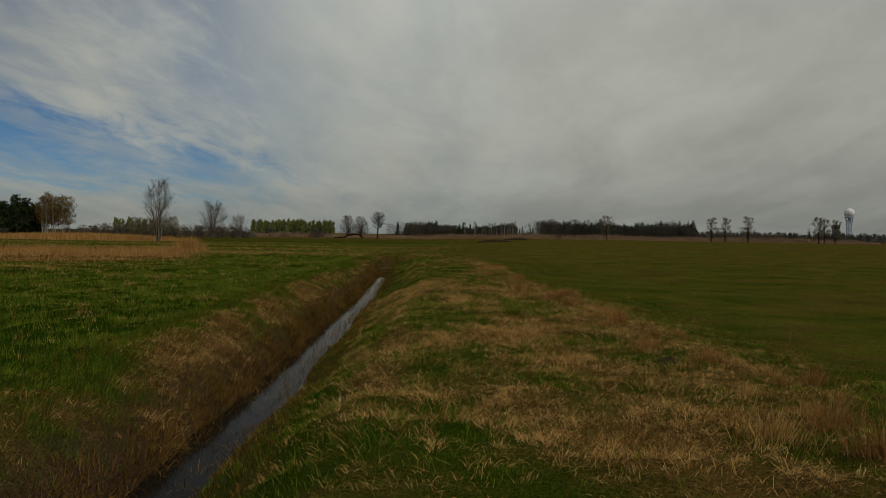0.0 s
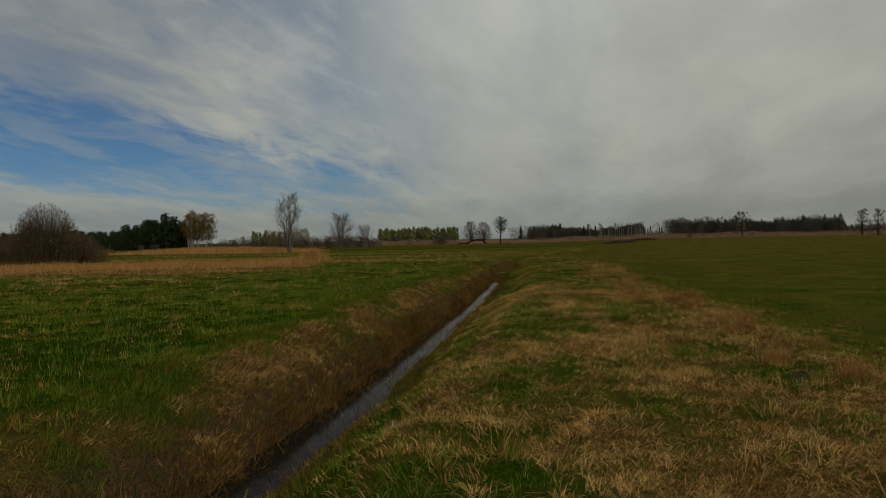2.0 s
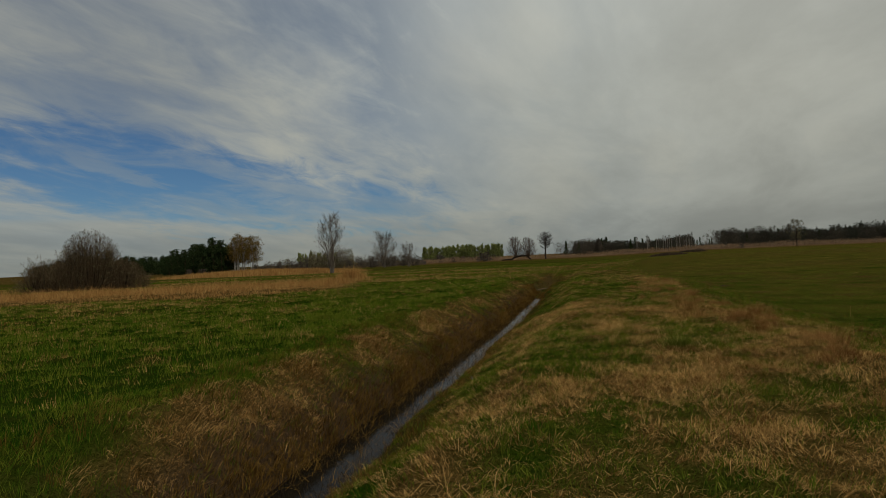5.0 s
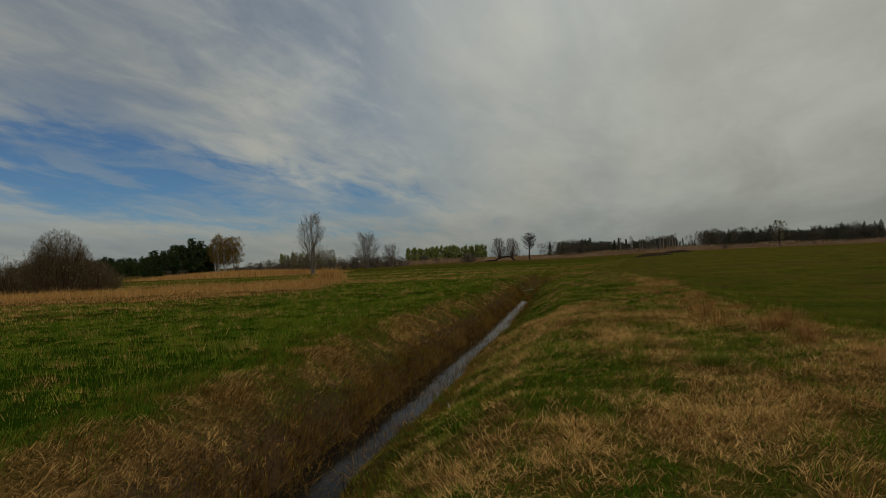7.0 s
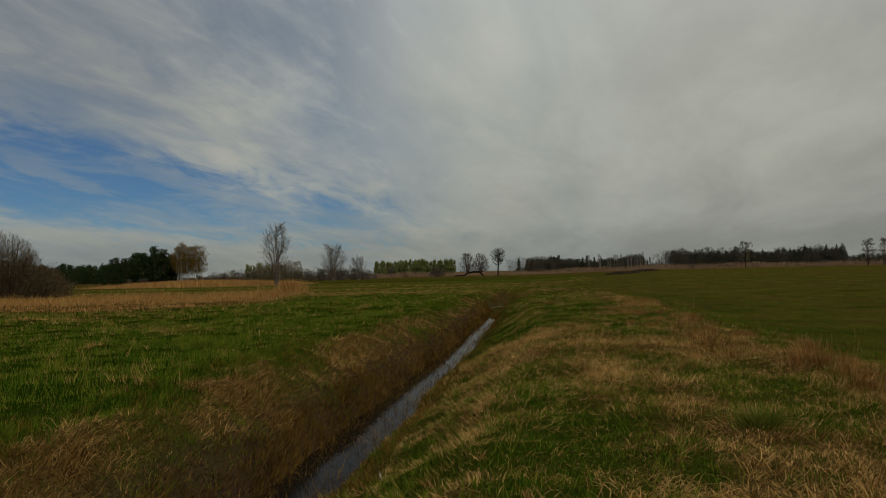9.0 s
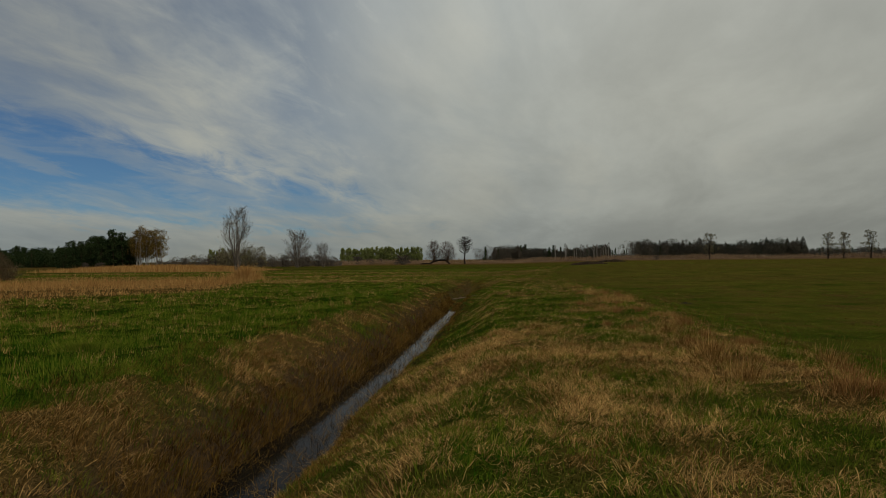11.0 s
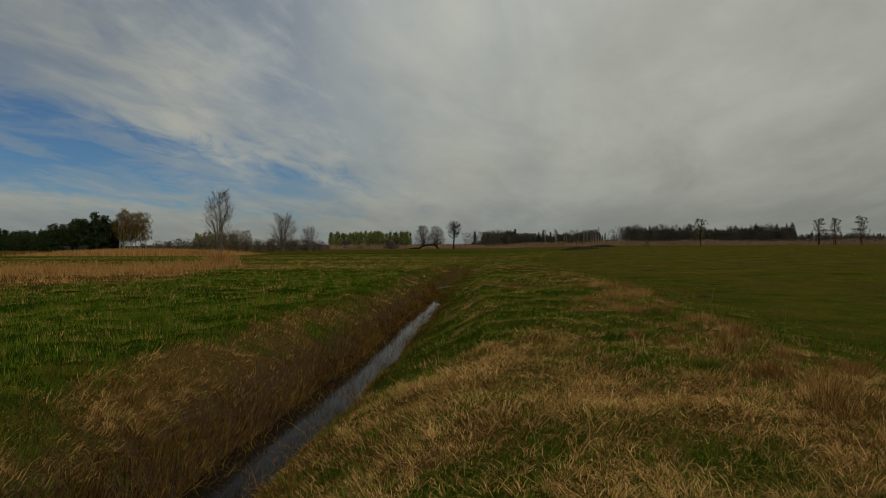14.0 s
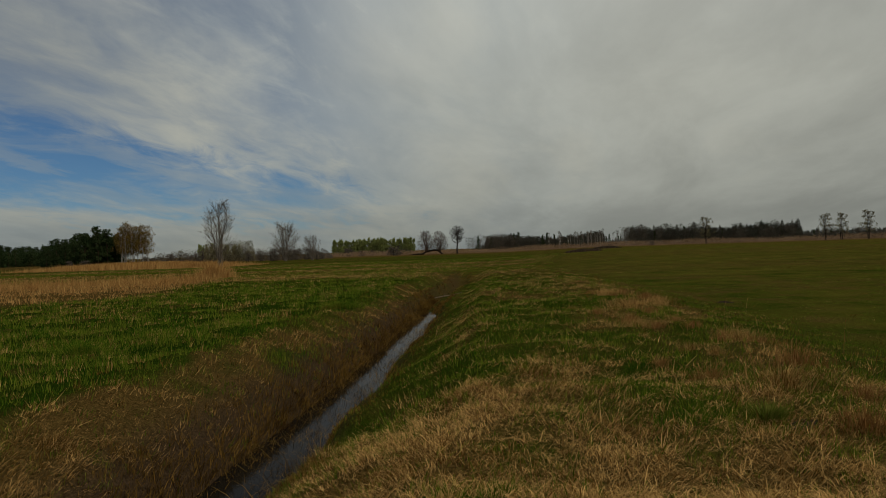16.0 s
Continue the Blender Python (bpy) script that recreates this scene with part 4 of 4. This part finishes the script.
# woods ahead
plant(greys, row(-7.6, -5.0, 400, 425, 12, 0.62, 0.8, 9) + row(-4.9, 2.2, 410, 440, 12, 0.50, 0.66, 10) + row(3.4, 4.6, 470, 490, 4, 0.6, 0.95, 11)
      + row(4.2, 15.8, 500, 540, 16, 0.60, 0.80, 12) + row(15.5, 26.0, 560, 600, 30, 0.45, 0.62, 13) + row(-24.5, -21.8, 300, 320, 6, 0.3, 0.5, 14), 4)
plant(spruces, row(-6.6, 1.0, 425, 450, 16, 0.60, 0.80, 15) + row(5.0, 15.0, 530, 560, 26, 0.72, 0.95, 16) + [ring(-7.0, 398) + (0.65,)] + row(2.6, 4.2, 560, 580, 5, 0.55, 0.75, 17)
      + row(15.5, 26, 590, 620, 24, 0.5, 0.66, 18), 5)
plant(whites, row(-0.2, 2.5, 400, 412, 16, 0.62, 0.75, 19) + row(-2.0, -0.4, 405, 415, 3, 0.7, 0.8, 20), 6)
plant(lone, [(48.0, 300.0, 1.0), (98.5, 330.0, 1.05), (103.8, 328.5, 1.05), (112.5, 325.8, 1.1), (139.0, 318.0, 1.2), (142.2, 320.0, 0.95), (146.0, 318.5, 0.95),
             ring(-27.2, 330) + (0.52,), ring(-28.8, 300) + (0.5,)], 7)
plant(shrubs, row(-31.0, -26.0, 300, 330, 12, 0.9, 1.5, 21) + row(-24.0, -18.5, 262, 285, 14, 0.9, 1.7, 22) + row(-13.8, -12.8, 330, 340, 3, 1.2, 1.8, 23)
      + row(-17.5, -15.0, 360, 380, 5, 1.0, 1.8, 24) + row(-36.5, -34.5, 322, 326, 4, 0.8, 1.2, 25) + row(16, 25, 420, 460, 22, 0.9, 1.6, 26) + [ring(5.8, 330) + (0.9,)], 8)


def undergrowth(name, label, az0, az1, d0, d1, height, n, size, leaf, seed):
    """The close brush under and between far trees, past counting."""
    rng = np.random.RandomState(seed)
    az, dist = np.radians(rng.uniform(az0, az1, n)), rng.uniform(d0, d1, n)
    x, y = -0.6 + np.sin(az) * dist, 9.0 + np.cos(az) * dist
    side = np.degrees(az)
    ends = step(side, az0, az0 + 0.05 * (az1 - az0)) * (1 - step(side, az1 - 0.05 * (az1 - az0), az1))
    tall = height * (0.30 + 0.55 * vnoise(x, y, 17.0, seed) + 0.75 * vnoise(x, y, 5.0, seed + 3) ** 1.5) * (0.35 + 0.65 * ends)
    z = terrain(x, y, False) + tall * rng.rand(n)
    me = scatter_leaves(name, np.stack([x, y, z], 1), size, rng)
    tagged(link_mesh(name, me, leaf), label, "undergrowth", kind="stuff")


def canopy(name, label, az0, az1, d0, d1, n, low, high, leaves, size, leaf, seed):
    """Crown beside crown of a distant wood, past counting: rounded or pointed tops over a closed foot."""
    rng = np.random.RandomState(seed)
    P = []
    for i in range(n):
        x, y = ring(az0 + (az1 - az0) * (i + rng.rand()) / n, rng.uniform(d0, d1))
        h = (low + (high - low) * rng.rand()) * (0.75 + 0.5 * float(vnoise(x, y, 30.0, seed)))
        v = rng.normal(0, 1, (leaves, 3))
        v *= (rng.rand(leaves) ** 0.3 / np.linalg.norm(v, axis=1))[:, None]
        pointed = rng.rand() < 0.35
        z = h * (0.56 + 0.44 * v[:, 2])
        rad = 0.30 * h * (np.clip(1.25 - z / h, 0.05, 1) * 0.8 if pointed else 1.0)
        P.append(np.stack([x + v[:, 0] * rad, y + v[:, 1] * rad, float(terrain(x, y, False)) + z], 1))
    tagged(link_mesh(name, scatter_leaves(name, np.concatenate(P), size, rng), leaf), label, "wood", kind="stuff")


canopy("far_wood", "mixed wood of dark conifers and bare trees", -6.4, 2.4, 425, 455, 90, 6.5, 9.0, 640, 0.46, WOOD_MIX, 1)
canopy("far_wood", "mixed wood of dark conifers and bare trees", 4.2, 15.8, 520, 560, 130, 8.0, 12.5, 640, 0.54, WOOD_MIX, 2)
canopy("far_wood", "low dark wood on the horizon", 15.4, 29.0, 570, 620, 110, 5.0, 8.0, 300, 0.50, WOOD_MIX, 3)
canopy("pine_canopy", "closed dark crowns of the pine wood", -36.0, -32.6, 338, 372, 34, 8.5, 12.5, 460, 0.50, NEEDLE, 4)
canopy("pine_canopy", "closed dark crowns of the pine wood", -46.0, -36.0, 400, 460, 80, 7.0, 9.5, 360, 0.60, NEEDLE, 5)
undergrowth("wood_undergrowth", "grey-brown brush under distant bare trees", -7.4, 2.3, 420, 450, 5.0, 12000, 0.40, WOOD_MIX, 1)
undergrowth("wood_undergrowth", "grey-brown brush under distant bare trees", 4.2, 15.8, 515, 560, 6.5, 18000, 0.46, WOOD_MIX, 2)
undergrowth("wood_undergrowth", "dark low brush before distant conifers", 15.4, 28.0, 560, 620, 4.0, 14000, 0.45, WOOD_MIX, 3)
undergrowth("pine_understorey", "dark green understorey of the pine wood", -37.7, -32.8, 336, 374, 6.0, 8000, 0.6, NEEDLE, 4)
undergrowth("pine_understorey", "dark green understorey of the pine wood", -45.2, -37.3, 400, 470, 6.0, 8000, 0.8, NEEDLE, 5)
undergrowth("hedge", "brown bare hedge at the meadow's edge", -31.0, -18.0, 300, 330, 4.2, 14000, 0.34, LEAF_GREY, 6)
undergrowth("thicket", "olive-green rounded thicket behind the reeds", -27.2, -23.6, 300, 316, 7.6, 9000, 0.36, LEAF_OLIVE, 16)
undergrowth("wood_undergrowth", "brown scrub between two woods", 2.2, 4.4, 440, 470, 3.5, 1200, 0.8, LEAF_GREY, 7)
undergrowth("poplar_understorey", "brown scrub at the foot of the poplars", -18.2, -11.9, 632, 640, 2.6, 1500, 0.7, LEAF_GREY, 8)


SCRUB = material("reddish_dry_scrub", (0.210, 0.130, 0.078), 0.9, (0.290, 0.195, 0.115), 0.05, 2, island=0.5)
undergrowth("dry_scrub", "low reddish-brown dry scrub before the woods", -20.0, 28.0, 346, 394, 2.2, 40000, 0.34, SCRUB, 9)


# ---- far structures ----
def lathe(profile, n=20):
    ang = np.linspace(0, 2 * np.pi, n, endpoint=False)
    V = np.array([(r * math.cos(a), r * math.sin(a), z) for r, z in profile for a in ang])
    T = []
    for k in range(len(profile) - 1):
        for i in range(n):
            j = (i + 1) % n
            a, b, c, e = k * n + i, k * n + j, (k + 1) * n + j, (k + 1) * n + i
            T += [(a, b, c), (a, c, e)]
    return V, np.array(T)


def radar_tower():
    x, y = ring(25.7, 920)
    e = base_empty("radar_tower", x, y, "weather radar tower with white dome on lattice legs", "radar tower")
    e.location.z = 4.0
    me = raw_mesh("dome", *lathe([(0.05, 33.2)] + [(5.4 * math.cos(a), 27.8 + 5.4 * math.sin(a)) for a in np.linspace(1.5, -0.95, 12)], 24))
    me.polygons.foreach_set("use_smooth", np.ones(len(me.polygons), bool))
    link_mesh("dome", me, WHITE_SHELL, e, "white spherical radome")
    link_mesh("platform", raw_mesh("platform", *lathe([(0.1, 23.6), (4.9, 23.6), (4.9, 22.9), (3.9, 22.2), (0.1, 22.2)], 16)), STEEL, e)
    feet = [np.array([math.cos(a) * 3.2, math.sin(a) * 3.2]) for a in np.radians((45, 135, 225, 315))]
    for f in feet:
        link_mesh("leg", tube_mesh("leg", [(np.array([*f, -4.0]), np.array([*(f * 0.75), 11.0]), 0.45, 0.4), (np.array([*(f * 0.75), 11.0]), np.array([*(f * 1.15), 22.4]), 0.4, 0.4)], 6), STEEL, e)
    for k in range(4):
        a, b = feet[k], feet[(k + 1) % 4]
        for z0, z1, s0, s1 in ((-4, 6, 1.0, 0.85), (6, 14, 0.85, 0.85), (14, 22, 0.85, 1.1)):
            link_mesh("brace", tube_mesh("brace", [(np.array([*(a * s0), z0]), np.array([*(b * s1), z1]), 0.2, 0.2), (np.array([*(b * s0), z0]), np.array([*(a * s1), z1]), 0.2, 0.2)], 4), STEEL, e)
    link_mesh("stair_shaft", tube_mesh("stair_shaft", [(np.array([0.0, 0.0, -4.0]), np.array([0.0, 0.0, 22.4]), 0.9, 0.9)], 10), WHITE_SHELL, e)


radar_tower()


def box(bm, x0, x1, y0, y1, z0, z1):
    v = [bm.verts.new(p) for p in ((x0, y0, z0), (x1, y0, z0), (x1, y1, z0), (x0, y1, z0), (x0, y0, z1), (x1, y0, z1), (x1, y1, z1), (x0, y1, z1))]
    for f in ((0, 3, 2, 1), (4, 5, 6, 7), (0, 1, 5, 4), (1, 2, 6, 5), (2, 3, 7, 6), (3, 0, 4, 7)):
        bm.faces.new([v[i] for i in f])


def part(name, bm, mat, parent, label=""):
    me = bpy.data.meshes.new(name)
    bm.to_mesh(me)
    bm.free()
    return link_mesh(name, me, mat, parent, label)


def control_tower():
    x, y = ring(24.9, 880)
    e = base_empty("control_tower", x, y, "small grey tower block beyond the trees", "tower")
    bm = bmesh.new()
    box(bm, -2.6, 2.6, -2.6, 2.6, -3, 13.5)
    part("shaft", bm, CONCRETE, e)
    bm = bmesh.new()
    box(bm, -3.4, 3.4, -3.4, 3.4, 13.5, 14.0)
    box(bm, -3.4, 3.4, -3.4, 3.4, 17.2, 17.8)
    part("deck", bm, CONCRETE, e)
    bm = bmesh.new()
    box(bm, -3.1, 3.1, -3.1, 3.1, 14.0, 17.2)
    part("cab", bm, GLASS_DARK, e, "dark glazed cab")


control_tower()


# ---- small things ----
def bank_scar(x, y, length, height, turn, seed):
    """A cut, bare peat bank with a grassy lip."""
    rng = np.random.RandomState(seed)
    e = base_empty("peat_bank", x, y, "dark bare peat bank of a cut ditch", "bank")
    e.rotation_euler.z = radians(turn)
    n = 26
    X, S = np.meshgrid(np.linspace(-length / 2, length / 2, n), np.linspace(0, 1, 7))
    fade = np.sin(np.linspace(0, np.pi, n)) ** 0.4
    lift = height * fade * (0.75 + 0.4 * rng.rand(n))
    Z = lift[None, :] * np.array([0, 0.75, 0.95, 1.0, 0.8, 0.4, 0])[:, None] - 0.1
    Y = np.array([-0.35, -0.25, -0.1, 0.2, 0.8, 1.6, 2.6])[:, None] + 0.25 * rng.normal(0, 1, (1, n)) + 0 * X
    link_mesh("earth", grid_mesh("earth", X, Y, Z), PEAT_AND_SHADE, e)
    return e


bank_scar(2.0, 176.0, 8.5, 0.85, 12, 1)
bank_scar(9.5, 238.0, 9.0, 0.9, 10, 2)
bank_scar(12.5, 290.0, 7.0, 0.9, -5, 3)


def ditch_branch():
    e = tagged(new("fallen_branch"), "weathered brown branch lying across the ditch", "branch")
    e.location = (-6.35, 48.2, float(terrain(-6.35, 48.2, False)) + 0.12)
    e.scale = (0.5, 0.5, 0.5)
    pts = [np.array(p) for p in ((-0.95, -1.2, 0.0), (-0.3, -0.2, 0.07), (0.4, 0.9, 0.10), (0.9, 1.7, 0.22))]
    link_mesh("stem", tube_mesh("stem", [(a, b, 0.05 - 0.01 * i, 0.04 - 0.01 * i) for i, (a, b) in enumerate(zip(pts, pts[1:]))], 7), DEADWOOD, e)
    link_mesh("side_twig", tube_mesh("side_twig", [(pts[1], pts[1] + np.array((-0.15, 0.5, 0.25)), 0.02, 0.008)], 5), DEADWOOD, e)


ditch_branch()


def tussock(seed, label):
    rng = np.random.RandomState(seed)
    n = 330
    a = rng.uniform(0, 6.28, n)
    q = np.abs(rng.normal(0, 0.15, n))
    P = np.stack([np.cos(a) * q, np.sin(a) * q * 1.5, -0.03 + 0 * q], 1)
    wind = rng.uniform(0, 6.28)
    out = np.where(rng.rand(n) < 0.5, a, wind) + rng.normal(0, 0.6, n)
    me = blade_mesh("grass_tussock", P, rng.uniform(0.14, 0.40, n), rng.uniform(0.004, 0.007, n), rng.uniform(0.1, 0.8, n), rng.uniform(0.0, 0.45, n), out, rng)
    e = tagged(new("grass_tussock"), label, "tussock", "tussocks on the bank")
    tagged(link_mesh("tuft", me, RUST if seed % 2 else STRAW, e), kind="stuff")
    return e


def tussocks():
    protos = [tussock(1, "rusty dry grass tussock on the bank's edge"), tussock(2, "straw-coloured dry grass tussock on the bank"), tussock(3, "rusty dry grass tussock on the bank's edge")]
    rng = np.random.RandomState(33)
    spots = []
    for y in np.arange(5.6, 36, 0.42):
        x = float(ridge_x(y)) + rng.normal(-0.1, 0.45)
        spots.append((x, y + rng.uniform(-0.25, 0.25), rng.uniform(0.4, 0.95)))
    for i, (x, y, s) in enumerate(spots):
        m = pose(x, y, float(terrain(x, y)), 0, 0, rng.uniform(0, 360))
        if i < 3:
            protos[i].matrix_basis = m
        else:
            src = protos[rng.randint(3)]
            src.scale = (s, s, s)
            copy_thing(src, m)
            src.scale = (1, 1, 1)


tussocks()


YOUNG_SEDGE = material("young_sedge_blade", (0.060, 0.105, 0.008), 0.6, (0.190, 0.185, 0.035), 2.0, 20, island=1.0, thin=0.25)


def sedge_clump(x, y, seed, size, label, mats, wide=1.0):
    """A large clump: green blades in the heart, bent straw round the skirt."""
    rng = np.random.RandomState(seed)
    e = tagged(new("sedge_clump"), label, "sedge clump")
    e.location = (x, y, float(terrain(x, y)) - 0.02)
    for name, mat, n, h0, h1, b0, b1, d0, d1, ring_at in (("heart", mats[0], 700, 0.18, 0.42, 0.2, 0.8, 0.0, 0.35, 0.10), ("skirt", mats[1], 420, 0.22, 0.40, 0.8, 1.4, 0.5, 0.9, 0.16)):
        a = rng.uniform(0, 6.28, n)
        q = np.abs(rng.normal(0, ring_at, n)) * size * wide
        P = np.stack([np.cos(a) * q * 1.3, np.sin(a) * q, 0 * q], 1)
        me = blade_mesh(name, P, rng.uniform(h0, h1, n) * size, rng.uniform(0.004, 0.009, n), rng.uniform(b0, b1, n), rng.uniform(d0, d1, n), a + rng.normal(0, 0.45, n), rng)
        tagged(link_mesh(name, me, mat, e), kind="stuff")


sedge_clump(0.55, 14.9, 3, 0.72, "yellow-green sedge clump with bent straw skirt", (YOUNG_SEDGE, STRAW), 1.2)
sedge_clump(-8.3, 21.6, 4, 0.7, "dark green lush sedge clump in the meadow", (GREEN, GREEN), 3.4)
sedge_clump(-8.7, 27.2, 5, 0.7, "dark green lush sedge clump in the meadow", (GREEN, GREEN), 3.4)
sedge_clump(-7.4, 36.2, 6, 0.7, "dark green lush sedge clump in the meadow", (GREEN, GREEN), 3.4)
sedge_clump(0.3, 22.6, 7, 0.55, "small green sedge clump among straw", (YOUNG_SEDGE, STRAW))


def weed_stalks():
    rng = np.random.RandomState(77)
    first = None
    for i in range(34):
        y = rng.uniform(8, 30)
        x = float(ridge_x(y)) + rng.uniform(-0.3, 1.5)
        m = pose(x, y, float(terrain(x, y)) - 0.02, rng.normal(0, 9), rng.normal(0, 9), rng.uniform(0, 360))
        if first is None:
            first = tagged(new("weed_stalk"), "thin dead weed stalk standing above the grass", "weed", "dead weed stalks")
            pts = [np.array(p) for p in ((0, 0, 0), (0.01, 0, 0.2), (0.035, 0.01, 0.4), (0.08, 0.02, 0.55))]
            link_mesh("stem", tube_mesh("stem", [(a, b, 0.0030 - 0.0006 * k, 0.0024 - 0.0006 * k) for k, (a, b) in enumerate(zip(pts, pts[1:]))], 4), RUST, first)
            link_mesh("seed_head", tube_mesh("seed_head", [(pts[3], pts[3] + np.array((0.02, 0, 0.05)), 0.005, 0.001)], 4), RUST, first)
            first.matrix_basis = m
        else:
            s = rng.uniform(0.5, 0.9)
            keep = first.scale.copy()
            first.scale = (s, s, s)
            copy_thing(first, m)
            first.scale = keep


weed_stalks()


# The molehill is a dark mound put in for shadow under overhanging tussocks.
def shade_spot(x, y, size, seed):
    rng = np.random.RandomState(seed)
    U, W = np.meshgrid(np.linspace(0, 2 * np.pi, 17), np.linspace(0, 1, 6))
    rad = size * W * (1 + 0.2 * np.sin(3 * U + seed)) 
    Z = 0.10 * size * 2 * (1 - W ** 2) + 0.012 * rng.normal(0, 1, U.shape) * (1 - W)
    Z[:, -1] = Z[:, 0]
    ob = link_mesh("molehill", grid_mesh("molehill", rad * np.cos(U), rad * np.sin(U), Z - 0.02), PEAT_AND_SHADE)
    ob.location = (x, y, float(terrain(x, y)) - 0.01)
    tagged(ob, "low dark heap standing in for shadow under dry tufts", "molehill")


shade_spot(2.55, 10.3, 0.26, 1)
shade_spot(0.55, 22.5, 0.24, 2)
shade_spot(2.8, 37.0, 0.30, 3)


def pale_scrap(x, y, turn, seed):
    """A curled dead leaf."""
    U, W = np.meshgrid(np.linspace(-1, 1, 7), np.linspace(0, 1, 6))
    X, Y, Z = 0.5 * 0.022 * U * np.sin(np.pi * np.clip(W, 0.08, 0.95)), 0.05 * W, 0.01 * U * U + 0.04 * W * W
    ob = link_mesh("dead_leaf", grid_mesh("dead_leaf", X, Y, Z), PALE)
    ob.matrix_basis = pose(x, y, float(terrain(x, y)) + 0.05, 35, 0, turn)
    tagged(ob, "curled whitish dead leaf caught in the grass", "leaf")


PALE = material("bleached_leaf", (0.40, 0.38, 0.33), 0.7, (0.28, 0.26, 0.21), 20, 60)
pale_scrap(-1.5, 7.6, 20, 1)
pale_scrap(-2.5, 14.7, 70, 2)
